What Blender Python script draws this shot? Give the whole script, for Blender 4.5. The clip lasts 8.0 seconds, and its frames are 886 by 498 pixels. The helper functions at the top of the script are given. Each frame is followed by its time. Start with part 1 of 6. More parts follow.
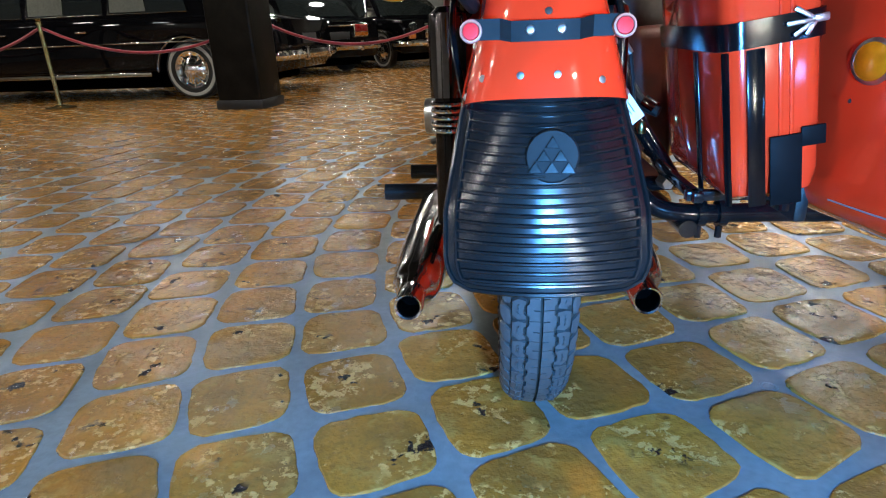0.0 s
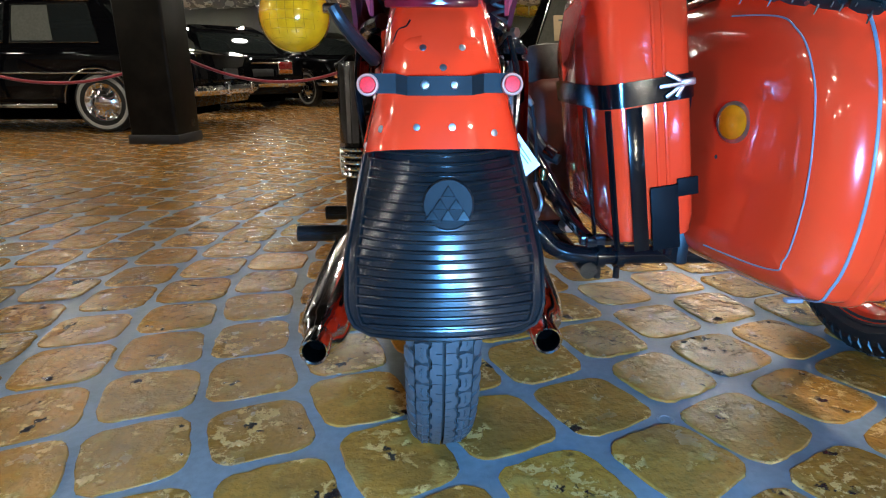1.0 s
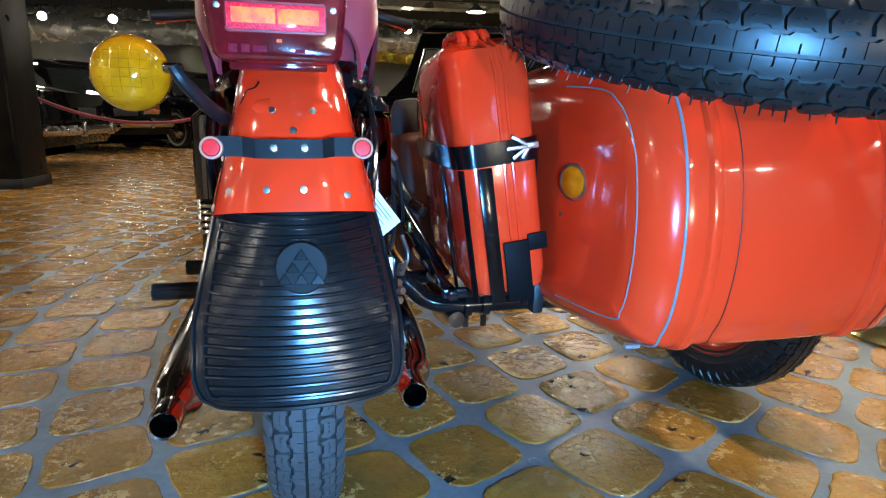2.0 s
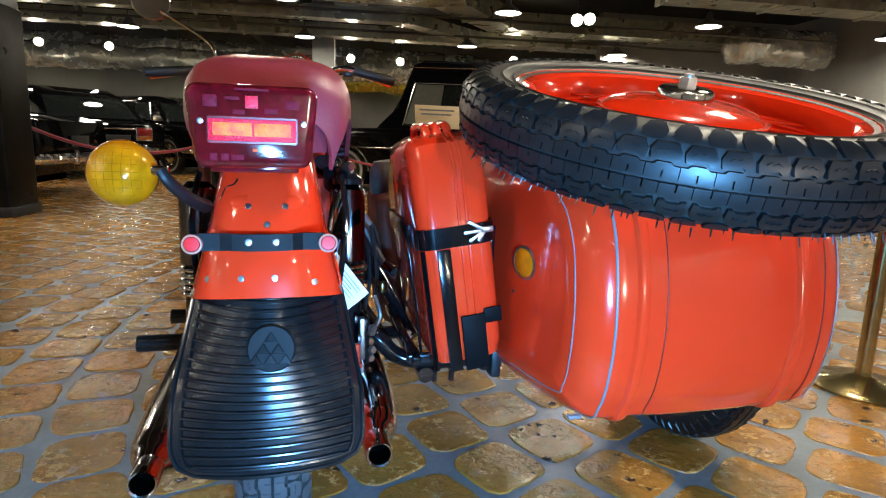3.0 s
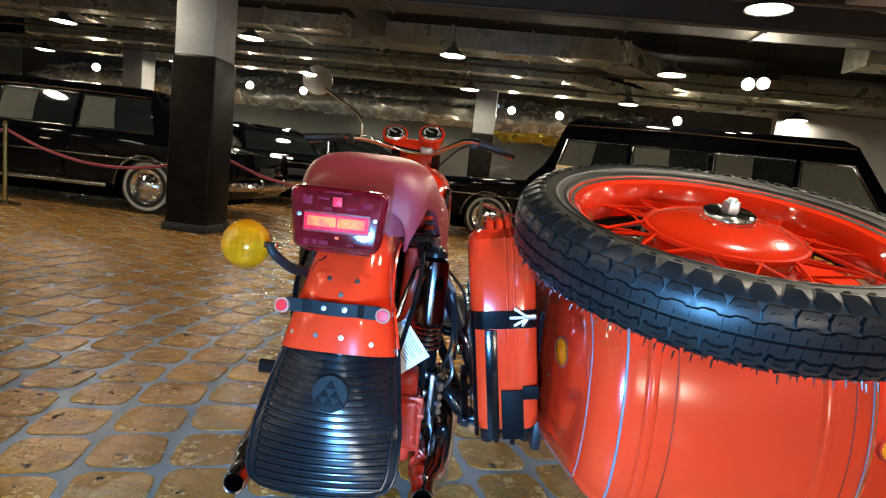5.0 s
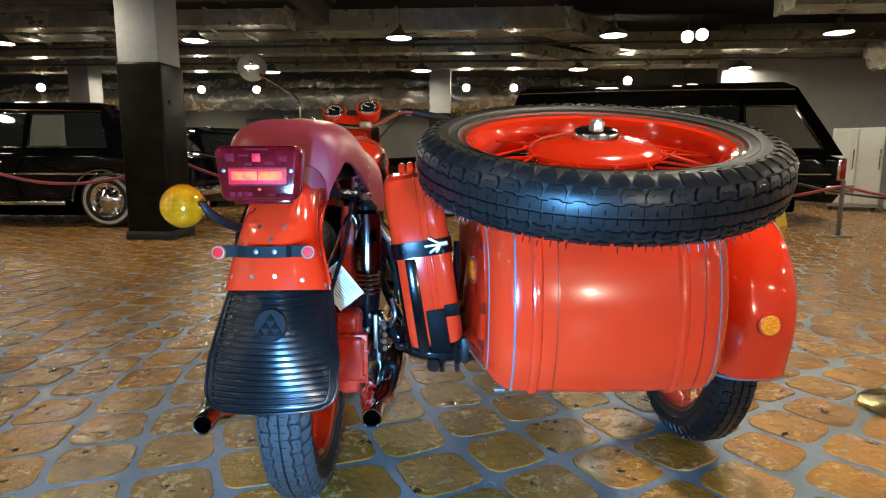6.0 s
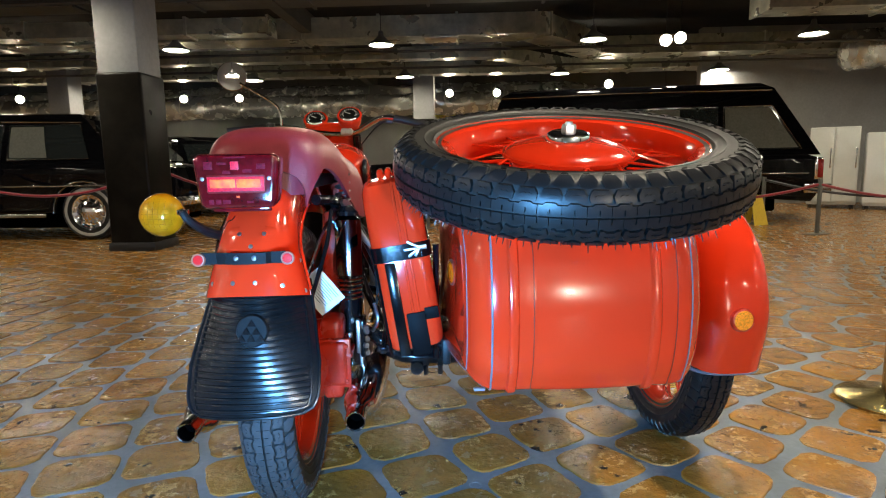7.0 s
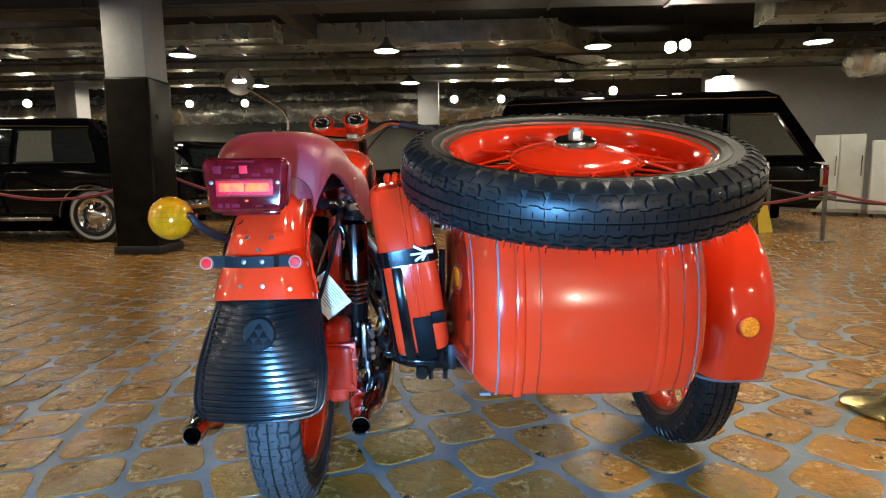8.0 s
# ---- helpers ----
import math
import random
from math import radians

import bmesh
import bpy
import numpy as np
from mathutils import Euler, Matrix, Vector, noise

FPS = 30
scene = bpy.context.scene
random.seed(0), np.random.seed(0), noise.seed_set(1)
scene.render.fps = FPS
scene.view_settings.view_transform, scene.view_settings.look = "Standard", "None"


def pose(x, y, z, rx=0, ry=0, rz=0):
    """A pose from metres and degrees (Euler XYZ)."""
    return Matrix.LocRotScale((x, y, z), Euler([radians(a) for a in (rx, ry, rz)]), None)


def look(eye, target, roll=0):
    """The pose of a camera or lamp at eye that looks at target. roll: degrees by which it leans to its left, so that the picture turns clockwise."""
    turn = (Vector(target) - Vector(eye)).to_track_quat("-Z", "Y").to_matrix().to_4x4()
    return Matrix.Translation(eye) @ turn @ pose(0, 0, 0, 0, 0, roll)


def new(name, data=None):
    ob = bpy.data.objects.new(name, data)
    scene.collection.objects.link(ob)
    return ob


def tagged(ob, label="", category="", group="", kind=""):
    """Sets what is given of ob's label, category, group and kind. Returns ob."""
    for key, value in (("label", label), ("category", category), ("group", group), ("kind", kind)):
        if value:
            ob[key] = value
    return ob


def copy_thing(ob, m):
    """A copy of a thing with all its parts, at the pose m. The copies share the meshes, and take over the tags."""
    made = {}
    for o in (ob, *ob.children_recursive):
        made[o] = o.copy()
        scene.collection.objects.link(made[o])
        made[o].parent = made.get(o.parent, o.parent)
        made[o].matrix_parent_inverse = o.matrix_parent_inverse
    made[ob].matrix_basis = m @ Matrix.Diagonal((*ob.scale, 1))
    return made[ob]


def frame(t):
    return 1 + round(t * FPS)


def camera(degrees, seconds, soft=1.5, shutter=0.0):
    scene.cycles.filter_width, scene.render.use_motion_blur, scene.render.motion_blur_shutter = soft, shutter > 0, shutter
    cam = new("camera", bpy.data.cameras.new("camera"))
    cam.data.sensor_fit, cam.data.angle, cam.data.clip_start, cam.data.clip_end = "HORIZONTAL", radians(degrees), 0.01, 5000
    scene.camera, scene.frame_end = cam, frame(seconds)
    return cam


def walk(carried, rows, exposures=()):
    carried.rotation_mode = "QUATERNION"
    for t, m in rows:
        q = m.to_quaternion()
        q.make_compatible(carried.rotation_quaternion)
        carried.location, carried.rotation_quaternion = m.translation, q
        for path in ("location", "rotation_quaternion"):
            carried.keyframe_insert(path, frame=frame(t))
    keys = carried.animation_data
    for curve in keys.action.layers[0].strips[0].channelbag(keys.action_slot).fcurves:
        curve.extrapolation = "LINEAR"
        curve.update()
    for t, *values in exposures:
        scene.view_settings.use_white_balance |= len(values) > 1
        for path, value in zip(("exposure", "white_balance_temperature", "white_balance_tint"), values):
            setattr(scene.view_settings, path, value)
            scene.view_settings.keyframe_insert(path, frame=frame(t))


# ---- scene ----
cam = camera(74.4, 8.0, soft=1.1)
PATH = [
    (0, (0.086, 0.256, 0.668), (-0.039, 2.124, -0.035), -2.4),
    (0.5, (0.091, 0.247, 0.668), (-0.032, 2.122, -0.017), -1.9),
    (1, (0.12, 0.247, 0.681), (0.246, 2.155, 0.093), -0.2),
    (1.5, (0.15, 0.251, 0.696), (0.534, 2.149, 0.196), -0.2),
    (1.7, (0.153, 0.251, 0.696), (0.61, 2.138, 0.215), 0.1),
    (2.8, (0.173, 0.195, 0.782), (0.736, 2.076, 0.4), 1.8),
    (3, (0.181, 0.175, 0.801), (0.728, 2.064, 0.433), 2.0),
    (3.5, (0.205, 0.165, 0.818), (0.747, 2.068, 0.534), 3.5),
    (4, (0.198, 0.169, 0.879), (0.64, 2.11, 0.689), 7.7),
    (4.5, (0.234, 0.088, 0.921), (0.432, 2.068, 0.716), 9.2),
    (4.7, (0.264, 0.061, 0.92), (0.368, 2.046, 0.695), 8.7),
    (5.8, (0.411, -0.132, 0.834), (0.469, 1.843, 0.529), 0.5),
    (6, (0.429, -0.152, 0.834), (0.55, 1.821, 0.533), 0.1),
    (6.5, (0.446, -0.176, 0.834), (0.618, 1.797, 0.552), -0.9),
    (7, (0.446, -0.173, 0.832), (0.61, 1.8, 0.549), -0.9),
    (7.5, (0.438, -0.171, 0.83), (0.6, 1.803, 0.557), -0.4),
    (8, (0.439, -0.177, 0.831), (0.592, 1.8, 0.567), -0.6),
]
EXPOSURES = [(0.0, 0.58, 5700, 10), (0.5, 0.56, 5700, 10), (1.0, 0.44, 6000, 10), (1.5, 0.38, 6200, 10), (3.0, 0.34, 6400, 10), (4.5, 0.40, 6500, 10), (6.0, 0.28, 6450, 10), (8.0, 0.26, 6450, 10)]
walk(cam, [(t, look(eye, target, roll)) for t, eye, target, roll in PATH], EXPOSURES)

# ---- world, lamps and exposure ----
world = bpy.data.worlds.new("world")
scene.world = world
world.use_nodes = True
world.node_tree.nodes["Background"].inputs[0].default_value = (0.02, 0.022, 0.025, 1)
world.node_tree.nodes["Background"].inputs[1].default_value = 0.2

HALL_TURN = -7.5
HALL = pose(0, 0, 0, 0, 0, HALL_TURN)
LAMP_Z = 2.53
LAMP_GLOW = 110.0
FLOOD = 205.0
LAMP_A = [-0.78 + 2.98 * k for k in range(-3, 5)]
LAMP_B = [8.45 + 3.06 * m for m in range(-4, 3)]


def hall(a, b, z=0.0):
    """A point of the hall's own grid in the world."""
    return HALL @ Vector((a, b, z))


# blue floodlight on a stand by the camera: unseen, added for the cool light
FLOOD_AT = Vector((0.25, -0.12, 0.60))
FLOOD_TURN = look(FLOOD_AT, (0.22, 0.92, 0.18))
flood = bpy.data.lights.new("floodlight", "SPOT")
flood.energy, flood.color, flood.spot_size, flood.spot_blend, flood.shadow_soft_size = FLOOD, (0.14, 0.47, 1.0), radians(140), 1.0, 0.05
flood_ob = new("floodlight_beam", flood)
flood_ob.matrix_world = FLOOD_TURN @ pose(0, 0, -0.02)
# warm spotlights: a low one on a stand far behind the camera, a track light above the sidecar, and an unseen fill added
# left of the motorcycle
AIMED = [((1.76, -4.2, 0.80), (0.75, 0.9, 0.62), 290.0, 36), ((1.45, 1.05, 2.95), (1.25, 1.35, 0.3), 185.0, 84), ((-1.7, 0.1, 2.75), (-0.8, 1.3, 0.0), 45.0, 76)]
for eye, target, power, cone in AIMED:
    beam = bpy.data.lights.new("spot_beam", "SPOT")
    beam.energy, beam.color, beam.spot_size, beam.spot_blend, beam.shadow_soft_size = power, (1.0, 0.88, 0.68), radians(cone), 0.9, 0.05
    new("spot_beam", beam).matrix_world = look(eye, target)

# ---- materials ----


def rgb(c):
    return (c[0], c[1], c[2], 1.0)


def material(name, base, rough=0.5, metal=0.0, coat=0.0, vary=0.12, grain=60.0, bump=0.0, bump_scale=200.0, dirt=None, dirt_scale=6.0, dirt_amount=0.3, rough_vary=0.1, alpha=None, transmission=0.0, ior=1.45, spec=0.5, sheen=0.0, random_tint=0.0):
    """A node material with colour and gloss that vary at two scales."""
    mat = bpy.data.materials.new(name)
    mat.use_nodes = True
    nt = mat.node_tree
    b = nt.nodes["Principled BSDF"]
    tc = nt.nodes.new("ShaderNodeTexCoord")

    def noise_node(scale, detail=4.0):
        n = nt.nodes.new("ShaderNodeTexNoise")
        n.inputs["Scale"].default_value = scale
        n.inputs["Detail"].default_value = detail
        nt.links.new(tc.outputs["Object"], n.inputs["Vector"])
        return n

    big, fine = noise_node(dirt_scale), noise_node(grain)
    ramp = nt.nodes.new("ShaderNodeMapRange")
    ramp.inputs["From Min"].default_value, ramp.inputs["From Max"].default_value = 0.3, 0.7
    ramp.inputs["To Min"].default_value, ramp.inputs["To Max"].default_value = 1 - vary, 1 + vary
    nt.links.new(fine.outputs["Fac"], ramp.inputs["Value"])
    scale = nt.nodes.new("ShaderNodeVectorMath")
    scale.operation = "SCALE"
    scale.inputs[0].default_value = base
    nt.links.new(ramp.outputs["Result"], scale.inputs["Scale"])
    out = scale.outputs["Vector"]
    if dirt is not None:
        sel = nt.nodes.new("ShaderNodeMapRange")
        sel.inputs["From Min"].default_value, sel.inputs["From Max"].default_value = 0.45, 0.7
        sel.inputs["To Max"].default_value = dirt_amount
        nt.links.new(big.outputs["Fac"], sel.inputs["Value"])
        mix = nt.nodes.new("ShaderNodeMix")
        mix.data_type = "RGBA"
        nt.links.new(sel.outputs["Result"], mix.inputs["Factor"])
        nt.links.new(out, mix.inputs["A"])
        mix.inputs["B"].default_value = rgb(dirt)
        out = mix.outputs["Result"]
    if random_tint:
        info = nt.nodes.new("ShaderNodeObjectInfo")
        rt = nt.nodes.new("ShaderNodeMapRange")
        rt.inputs["To Min"].default_value, rt.inputs["To Max"].default_value = 1 - random_tint, 1 + random_tint
        nt.links.new(info.outputs["Random"], rt.inputs["Value"])
        s2 = nt.nodes.new("ShaderNodeVectorMath")
        s2.operation = "SCALE"
        nt.links.new(out, s2.inputs[0])
        nt.links.new(rt.outputs["Result"], s2.inputs["Scale"])
        out = s2.outputs["Vector"]
    nt.links.new(out, b.inputs["Base Color"])
    rr = nt.nodes.new("ShaderNodeMapRange")
    rr.inputs["From Min"].default_value, rr.inputs["From Max"].default_value = 0.3, 0.7
    rr.inputs["To Min"].default_value, rr.inputs["To Max"].default_value = max(0.02, rough - rough_vary * rough), min(1, rough + rough_vary * 2 * rough)
    nt.links.new(big.outputs["Fac"], rr.inputs["Value"])
    nt.links.new(rr.outputs["Result"], b.inputs["Roughness"])
    b.inputs["Metallic"].default_value = metal
    b.inputs["Coat Weight"].default_value = coat
    b.inputs["Coat Roughness"].default_value = 0.03
    b.inputs["Transmission Weight"].default_value = transmission
    b.inputs["IOR"].default_value = ior
    b.inputs["Specular IOR Level"].default_value = spec
    b.inputs["Sheen Weight"].default_value = sheen
    if bump:
        bn = noise_node(bump_scale, 3.0)
        bp = nt.nodes.new("ShaderNodeBump")
        bp.inputs["Strength"].default_value = bump
        bp.inputs["Distance"].default_value = 0.002
        nt.links.new(bn.outputs["Fac"], bp.inputs["Height"])
        nt.links.new(bp.outputs["Normal"], b.inputs["Normal"])
    return mat


def glow(name, color, strength, base=(0.8, 0.8, 0.8)):
    mat = bpy.data.materials.new(name)
    mat.use_nodes = True
    b = mat.node_tree.nodes["Principled BSDF"]
    b.inputs["Base Color"].default_value = rgb(base)
    b.inputs["Emission Color"].default_value = rgb(color)
    b.inputs["Emission Strength"].default_value = strength
    return mat


RED = material("red_paint", (0.66, 0.030, 0.007), 0.16, coat=1.0, spec=0.25, vary=0.03, grain=9, bump=0.04, bump_scale=14, dirt=(0.5, 0.03, 0.01), dirt_scale=3, dirt_amount=0.25)
RED_DULL = material("dull_red_paint", (0.52, 0.026, 0.010), 0.26, coat=0.3, vary=0.08, grain=30, dirt=(0.10, 0.02, 0.015), dirt_scale=12, dirt_amount=0.4, bump=0.1, bump_scale=120)
# worn red paint with the second can's shading darkened into its colour
RED_SHADED = material("worn_shaded_red_paint", (0.10, 0.020, 0.009), 0.5, vary=0.2, grain=30, dirt=(0.03, 0.014, 0.008), dirt_scale=9, dirt_amount=0.6, bump=0.15, bump_scale=90)
# chrome with the dark surroundings it mirrors put into its colour
CHROME_DARK = material("darkened_chrome", (0.20, 0.19, 0.20), 0.10, metal=1.0, vary=0.1)
SILVER = material("silver_pinstripe", (0.13, 0.127, 0.14), 0.34, metal=0.0, vary=0.1)
RUBBER = material("black_rubber", (0.0045, 0.005, 0.0055), 0.22, vary=0.2, bump=0.03, bump_scale=300, dirt=(0.02, 0.019, 0.018), dirt_scale=14, dirt_amount=0.3)
TYRE = material("tyre_rubber", (0.007, 0.0072, 0.0075), 0.34, spec=0.42, vary=0.25, bump=0.05, bump_scale=350, dirt=(0.012, 0.011, 0.010), dirt_scale=18, dirt_amount=0.3)
SIDEWALL = material("dusty_side_wall", (0.012, 0.0118, 0.0112), 0.46, spec=0.4, vary=0.25, bump=0.05, bump_scale=350, dirt=(0.036, 0.034, 0.030), dirt_scale=7, dirt_amount=0.6)
# paler copy of the tyre rubber for the rear wheel's tread
TREAD_PALE = material("pale_tread_rubber", (0.048, 0.049, 0.052), 0.42, vary=0.15, bump=0.05, bump_scale=350, dirt=(0.05, 0.05, 0.05), dirt_scale=16, dirt_amount=0.5)
CHROME = material("chrome", (0.72, 0.70, 0.68), 0.09, metal=1.0, vary=0.06, rough_vary=0.4, dirt=(0.35, 0.32, 0.28), dirt_scale=25, dirt_amount=0.2)
# near black, stands for the shade under cars and inside the silencers
SHADOW_BLACK = material("shadow_black", (0.0008, 0.0008, 0.0008), 0.9, spec=0.0)
SEAM = material("dark_seam", (0.10, 0.010, 0.005), 0.5)
STEEL = material("bolt_steel", (0.5, 0.5, 0.5), 0.3, metal=1.0, vary=0.15)
BLACK_PAINT = material("black_enamel", (0.004, 0.004, 0.005), 0.10, coat=0.15, spec=0.35, vary=0.2, dirt=(0.02, 0.018, 0.015), dirt_scale=20, dirt_amount=0.3)
BLACK_MATT = material("dark_plastic", (0.007, 0.007, 0.008), 0.42, vary=0.2, bump=0.1)
STRAP = material("webbing_strap", (0.0022, 0.0022, 0.0026), 0.14, vary=0.3, spec=0.28, bump=0.04, bump_scale=700)
SEAT = material("maroon_leatherette", (0.22, 0.026, 0.038), 0.36, vary=0.08, grain=25, bump=0.25, bump_scale=220, dirt=(0.30, 0.06, 0.08), dirt_scale=6, dirt_amount=0.3)
SOOT_BLACK = material("flat_black_paint", (0.003, 0.003, 0.0035), 0.5, spec=0.06, vary=0.2)
RUBBER_DULL = material("dull_rubber", (0.008, 0.0085, 0.009), 0.6, spec=0.2, vary=0.2)
LENS_DARK = material("dark_red_lens", (0.085, 0.003, 0.005), 0.08, coat=1.0, vary=0.25, grain=70, dirt=(0.22, 0.005, 0.014), dirt_scale=22, dirt_amount=0.6)
LENS_RED = material("red_reflector", (0.80, 0.010, 0.030), 0.30, coat=0.15, vary=0.3, grain=320, bump=0.6, bump_scale=420, spec=0.3)
# the hot glint of the red bar, put into the colour
LENS_HOT = material("orange_glint", (0.95, 0.19, 0.035), 0.35, vary=0.2, grain=220, bump=0.6, bump_scale=420, spec=0.2, dirt=(0.90, 0.03, 0.045), dirt_scale=55, dirt_amount=0.9)
LENS_MARK = material("moulded_lens_mark", (0.15, 0.006, 0.016), 0.55, vary=0.3, grain=200, spec=0.1)
AMBER_DARK = material("amber_lens_rib", (0.26, 0.09, 0.002), 0.2)
REFLECTOR_RED = material("round_reflector_red", (0.62, 0.010, 0.010), 0.4, vary=0.15, grain=300, spec=0.2)
CAR_TAIL = material("smoked_red_lens", (0.20, 0.010, 0.009), 0.25, vary=0.3, grain=60)
CAR_AMBER = material("smoked_amber_lens", (0.30, 0.085, 0.008), 0.25, vary=0.3, grain=60)
ORANGE_LENS = material("orange_lens", (0.50, 0.125, 0.002), 0.07, coat=0.8, vary=0.25, grain=45, dirt=(0.22, 0.05, 0.002), dirt_scale=16, dirt_amount=0.5)
AMBER = material("amber_lens", (0.50, 0.165, 0.002), 0.07, coat=0.8, vary=0.25, grain=45, dirt=(0.22, 0.075, 0.002), dirt_scale=16, dirt_amount=0.55)
ORANGE_REF = material("orange_reflector", (0.95, 0.27, 0.015), 0.14, coat=0.7, vary=0.35, grain=260, bump=0.7, bump_scale=340)
CREAM = material("cream_plastic", (0.40, 0.15, 0.10), 0.5, vary=0.06)
BOARD = material("cream_printed_board", (0.52, 0.40, 0.24), 0.5, vary=0.05)
PAPER = material("white_card", (0.72, 0.74, 0.74), 0.6, vary=0.03)
INK = material("printed_ink", (0.12, 0.13, 0.15), 0.7)
BRASS = material("aged_brass", (0.42, 0.33, 0.14), 0.22, metal=1.0, vary=0.15, dirt=(0.14, 0.10, 0.05), dirt_scale=16, dirt_amount=0.5)
VELVET = material("red_velvet_rope", (0.22, 0.010, 0.018), 0.85, sheen=0.5, vary=0.2, bump=0.4, bump_scale=160)
GREY_LID = material("grey_weathered_cap", (0.060, 0.058, 0.050), 0.6, vary=0.2, bump=0.3, bump_scale=90)
GLASS = material("dark_car_glass", (0.010, 0.012, 0.012), 0.04, coat=0.0, vary=0.1, spec=0.5)
CAR_BLACK = material("black_car_lacquer", (0.002, 0.002, 0.0025), 0.03, coat=0.0, spec=0.22, vary=0.1, bump=0.02, bump_scale=5)
CURTAIN = material("grey_curtain", (0.075, 0.076, 0.062), 0.9, vary=0.15, grain=40)
CAR_TRIM = material("dim_chrome_strip", (0.30, 0.29, 0.27), 0.16, metal=1.0, vary=0.1)
WHITEWALL = material("whitewall_rubber", (0.27, 0.255, 0.22), 0.6, vary=0.05)
FRIDGE = material("white_enamel", (0.72, 0.73, 0.68), 0.3, coat=0.3, vary=0.03, dirt=(0.5, 0.5, 0.42), dirt_scale=4, dirt_amount=0.2)
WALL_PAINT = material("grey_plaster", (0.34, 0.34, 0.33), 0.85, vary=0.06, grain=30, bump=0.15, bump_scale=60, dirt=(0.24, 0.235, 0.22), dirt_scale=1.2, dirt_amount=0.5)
# grey_plaster at half value: the far wall's dimness is put into its colour
WALL_SHADED = material("shaded_grey_plaster", (0.17, 0.17, 0.16), 0.85, vary=0.08, grain=30, bump=0.15, bump_scale=60, dirt=(0.11, 0.11, 0.10), dirt_scale=1.2, dirt_amount=0.5)
PILLAR_WHITE = material("pillar_plaster", (0.24, 0.24, 0.24), 0.8, vary=0.06, grain=30, bump=0.15, bump_scale=60, dirt=(0.18, 0.18, 0.175), dirt_scale=2, dirt_amount=0.4)
PILLAR_DARK = material("dark_brown_cladding", (0.006, 0.005, 0.0036), 0.3, coat=0.0, spec=0.08, vary=0.2, grain=18, dirt=(0.018, 0.014, 0.010), dirt_scale=5, dirt_amount=0.4)
CEILING = material("dark_ceiling_paint", (0.014, 0.014, 0.0125), 0.8, vary=0.2, dirt=(0.028, 0.027, 0.025), dirt_scale=1.0, dirt_amount=0.5)
DUCT = material("galvanised_duct", (0.56, 0.55, 0.43), 0.28, metal=0.70, vary=0.15, grain=14, dirt=(0.22, 0.21, 0.18), dirt_scale=3, dirt_amount=0.6)
DUCT_DARK = material("dark_painted_steel", (0.085, 0.085, 0.075), 0.5, metal=0.2, vary=0.2, dirt=(0.10, 0.095, 0.09), dirt_scale=3, dirt_amount=0.5)
FOIL_YELLOW = material("yellow_foil", (0.75, 0.66, 0.12), 0.2, metal=0.9, vary=0.15, rough_vary=0.4)
FOIL = material("crumpled_foil", (0.82, 0.81, 0.74), 0.20, metal=0.65, vary=0.1, rough_vary=0.4)
YELLOW = material("yellow_paint", (0.60, 0.42, 0.03), 0.4, vary=0.1, dirt=(0.3, 0.2, 0.05), dirt_amount=0.3)
SHADE = material("lamp_shade_enamel", (0.10, 0.10, 0.095), 0.4, vary=0.1)
LAMP_LIT = glow("lit_diffuser", (1.0, 0.90, 0.70), LAMP_GLOW)
SPOT_LIT = glow("lit_spot_bulb", (1.0, 0.88, 0.66), 160.0)
MIRROR = material("mirror_glass", (0.85, 0.85, 0.85), 0.03, metal=1.0, vary=0.01, rough_vary=0.0)

# ---- mesh helpers ----


def finish(bm, mat, name, smooth=35):
    """A mesh from a bmesh, smooth but for edges sharper than the angle."""
    bmesh.ops.recalc_face_normals(bm, faces=bm.faces)
    lim = radians(smooth)
    for f in bm.faces:
        f.smooth = True
    for e in bm.edges:
        e.smooth = len(e.link_faces) == 2 and e.calc_face_angle(3.2) < lim
    me = bpy.data.meshes.new(name)
    bm.to_mesh(me)
    bm.free()
    for m in (mat if isinstance(mat, (list, tuple)) else (mat,)):
        me.materials.append(m)
    return me


def part(name, bm, mat, parent=None, label="", m=None, smooth=35):
    """One mesh object under a thing or a part."""
    ob = new(name, bm if isinstance(bm, bpy.types.Mesh) else finish(bm, mat, name, smooth))
    if parent is not None:
        ob.parent = parent
    if m is not None:
        ob.matrix_local = m
    if label:
        ob["label"] = label
    return ob


def thing(name, m, label, category, group="", kind=""):
    ob = new(name)
    ob.empty_display_size = 0.1
    ob.matrix_world = m
    return tagged(ob, label, category, group, kind)


def box(dx, dy, dz, at=(0, 0, 0), bevel=0.0, seg=2, bm=None, turn=None):
    made = bm or bmesh.new()
    tmp = bmesh.new()
    bmesh.ops.create_cube(tmp, size=1.0)
    bmesh.ops.scale(tmp, vec=(dx, dy, dz), verts=tmp.verts)
    if bevel:
        bmesh.ops.bevel(tmp, geom=tmp.edges[:], offset=bevel, segments=seg, profile=0.5, affect="EDGES")
    if turn is not None:
        bmesh.ops.transform(tmp, matrix=turn, verts=tmp.verts)
    bmesh.ops.translate(tmp, vec=at, verts=tmp.verts)
    return merge(made, tmp)


def merge(bm, tmp):
    """Adds tmp to bm and frees it."""
    vs = [bm.verts.new(v.co) for v in tmp.verts]
    tmp.verts.index_update()
    for f in tmp.faces:
        try:
            g = bm.faces.new([vs[v.index] for v in f.verts])
            g.material_index = f.material_index
        except ValueError:
            pass
    tmp.free()
    return bm


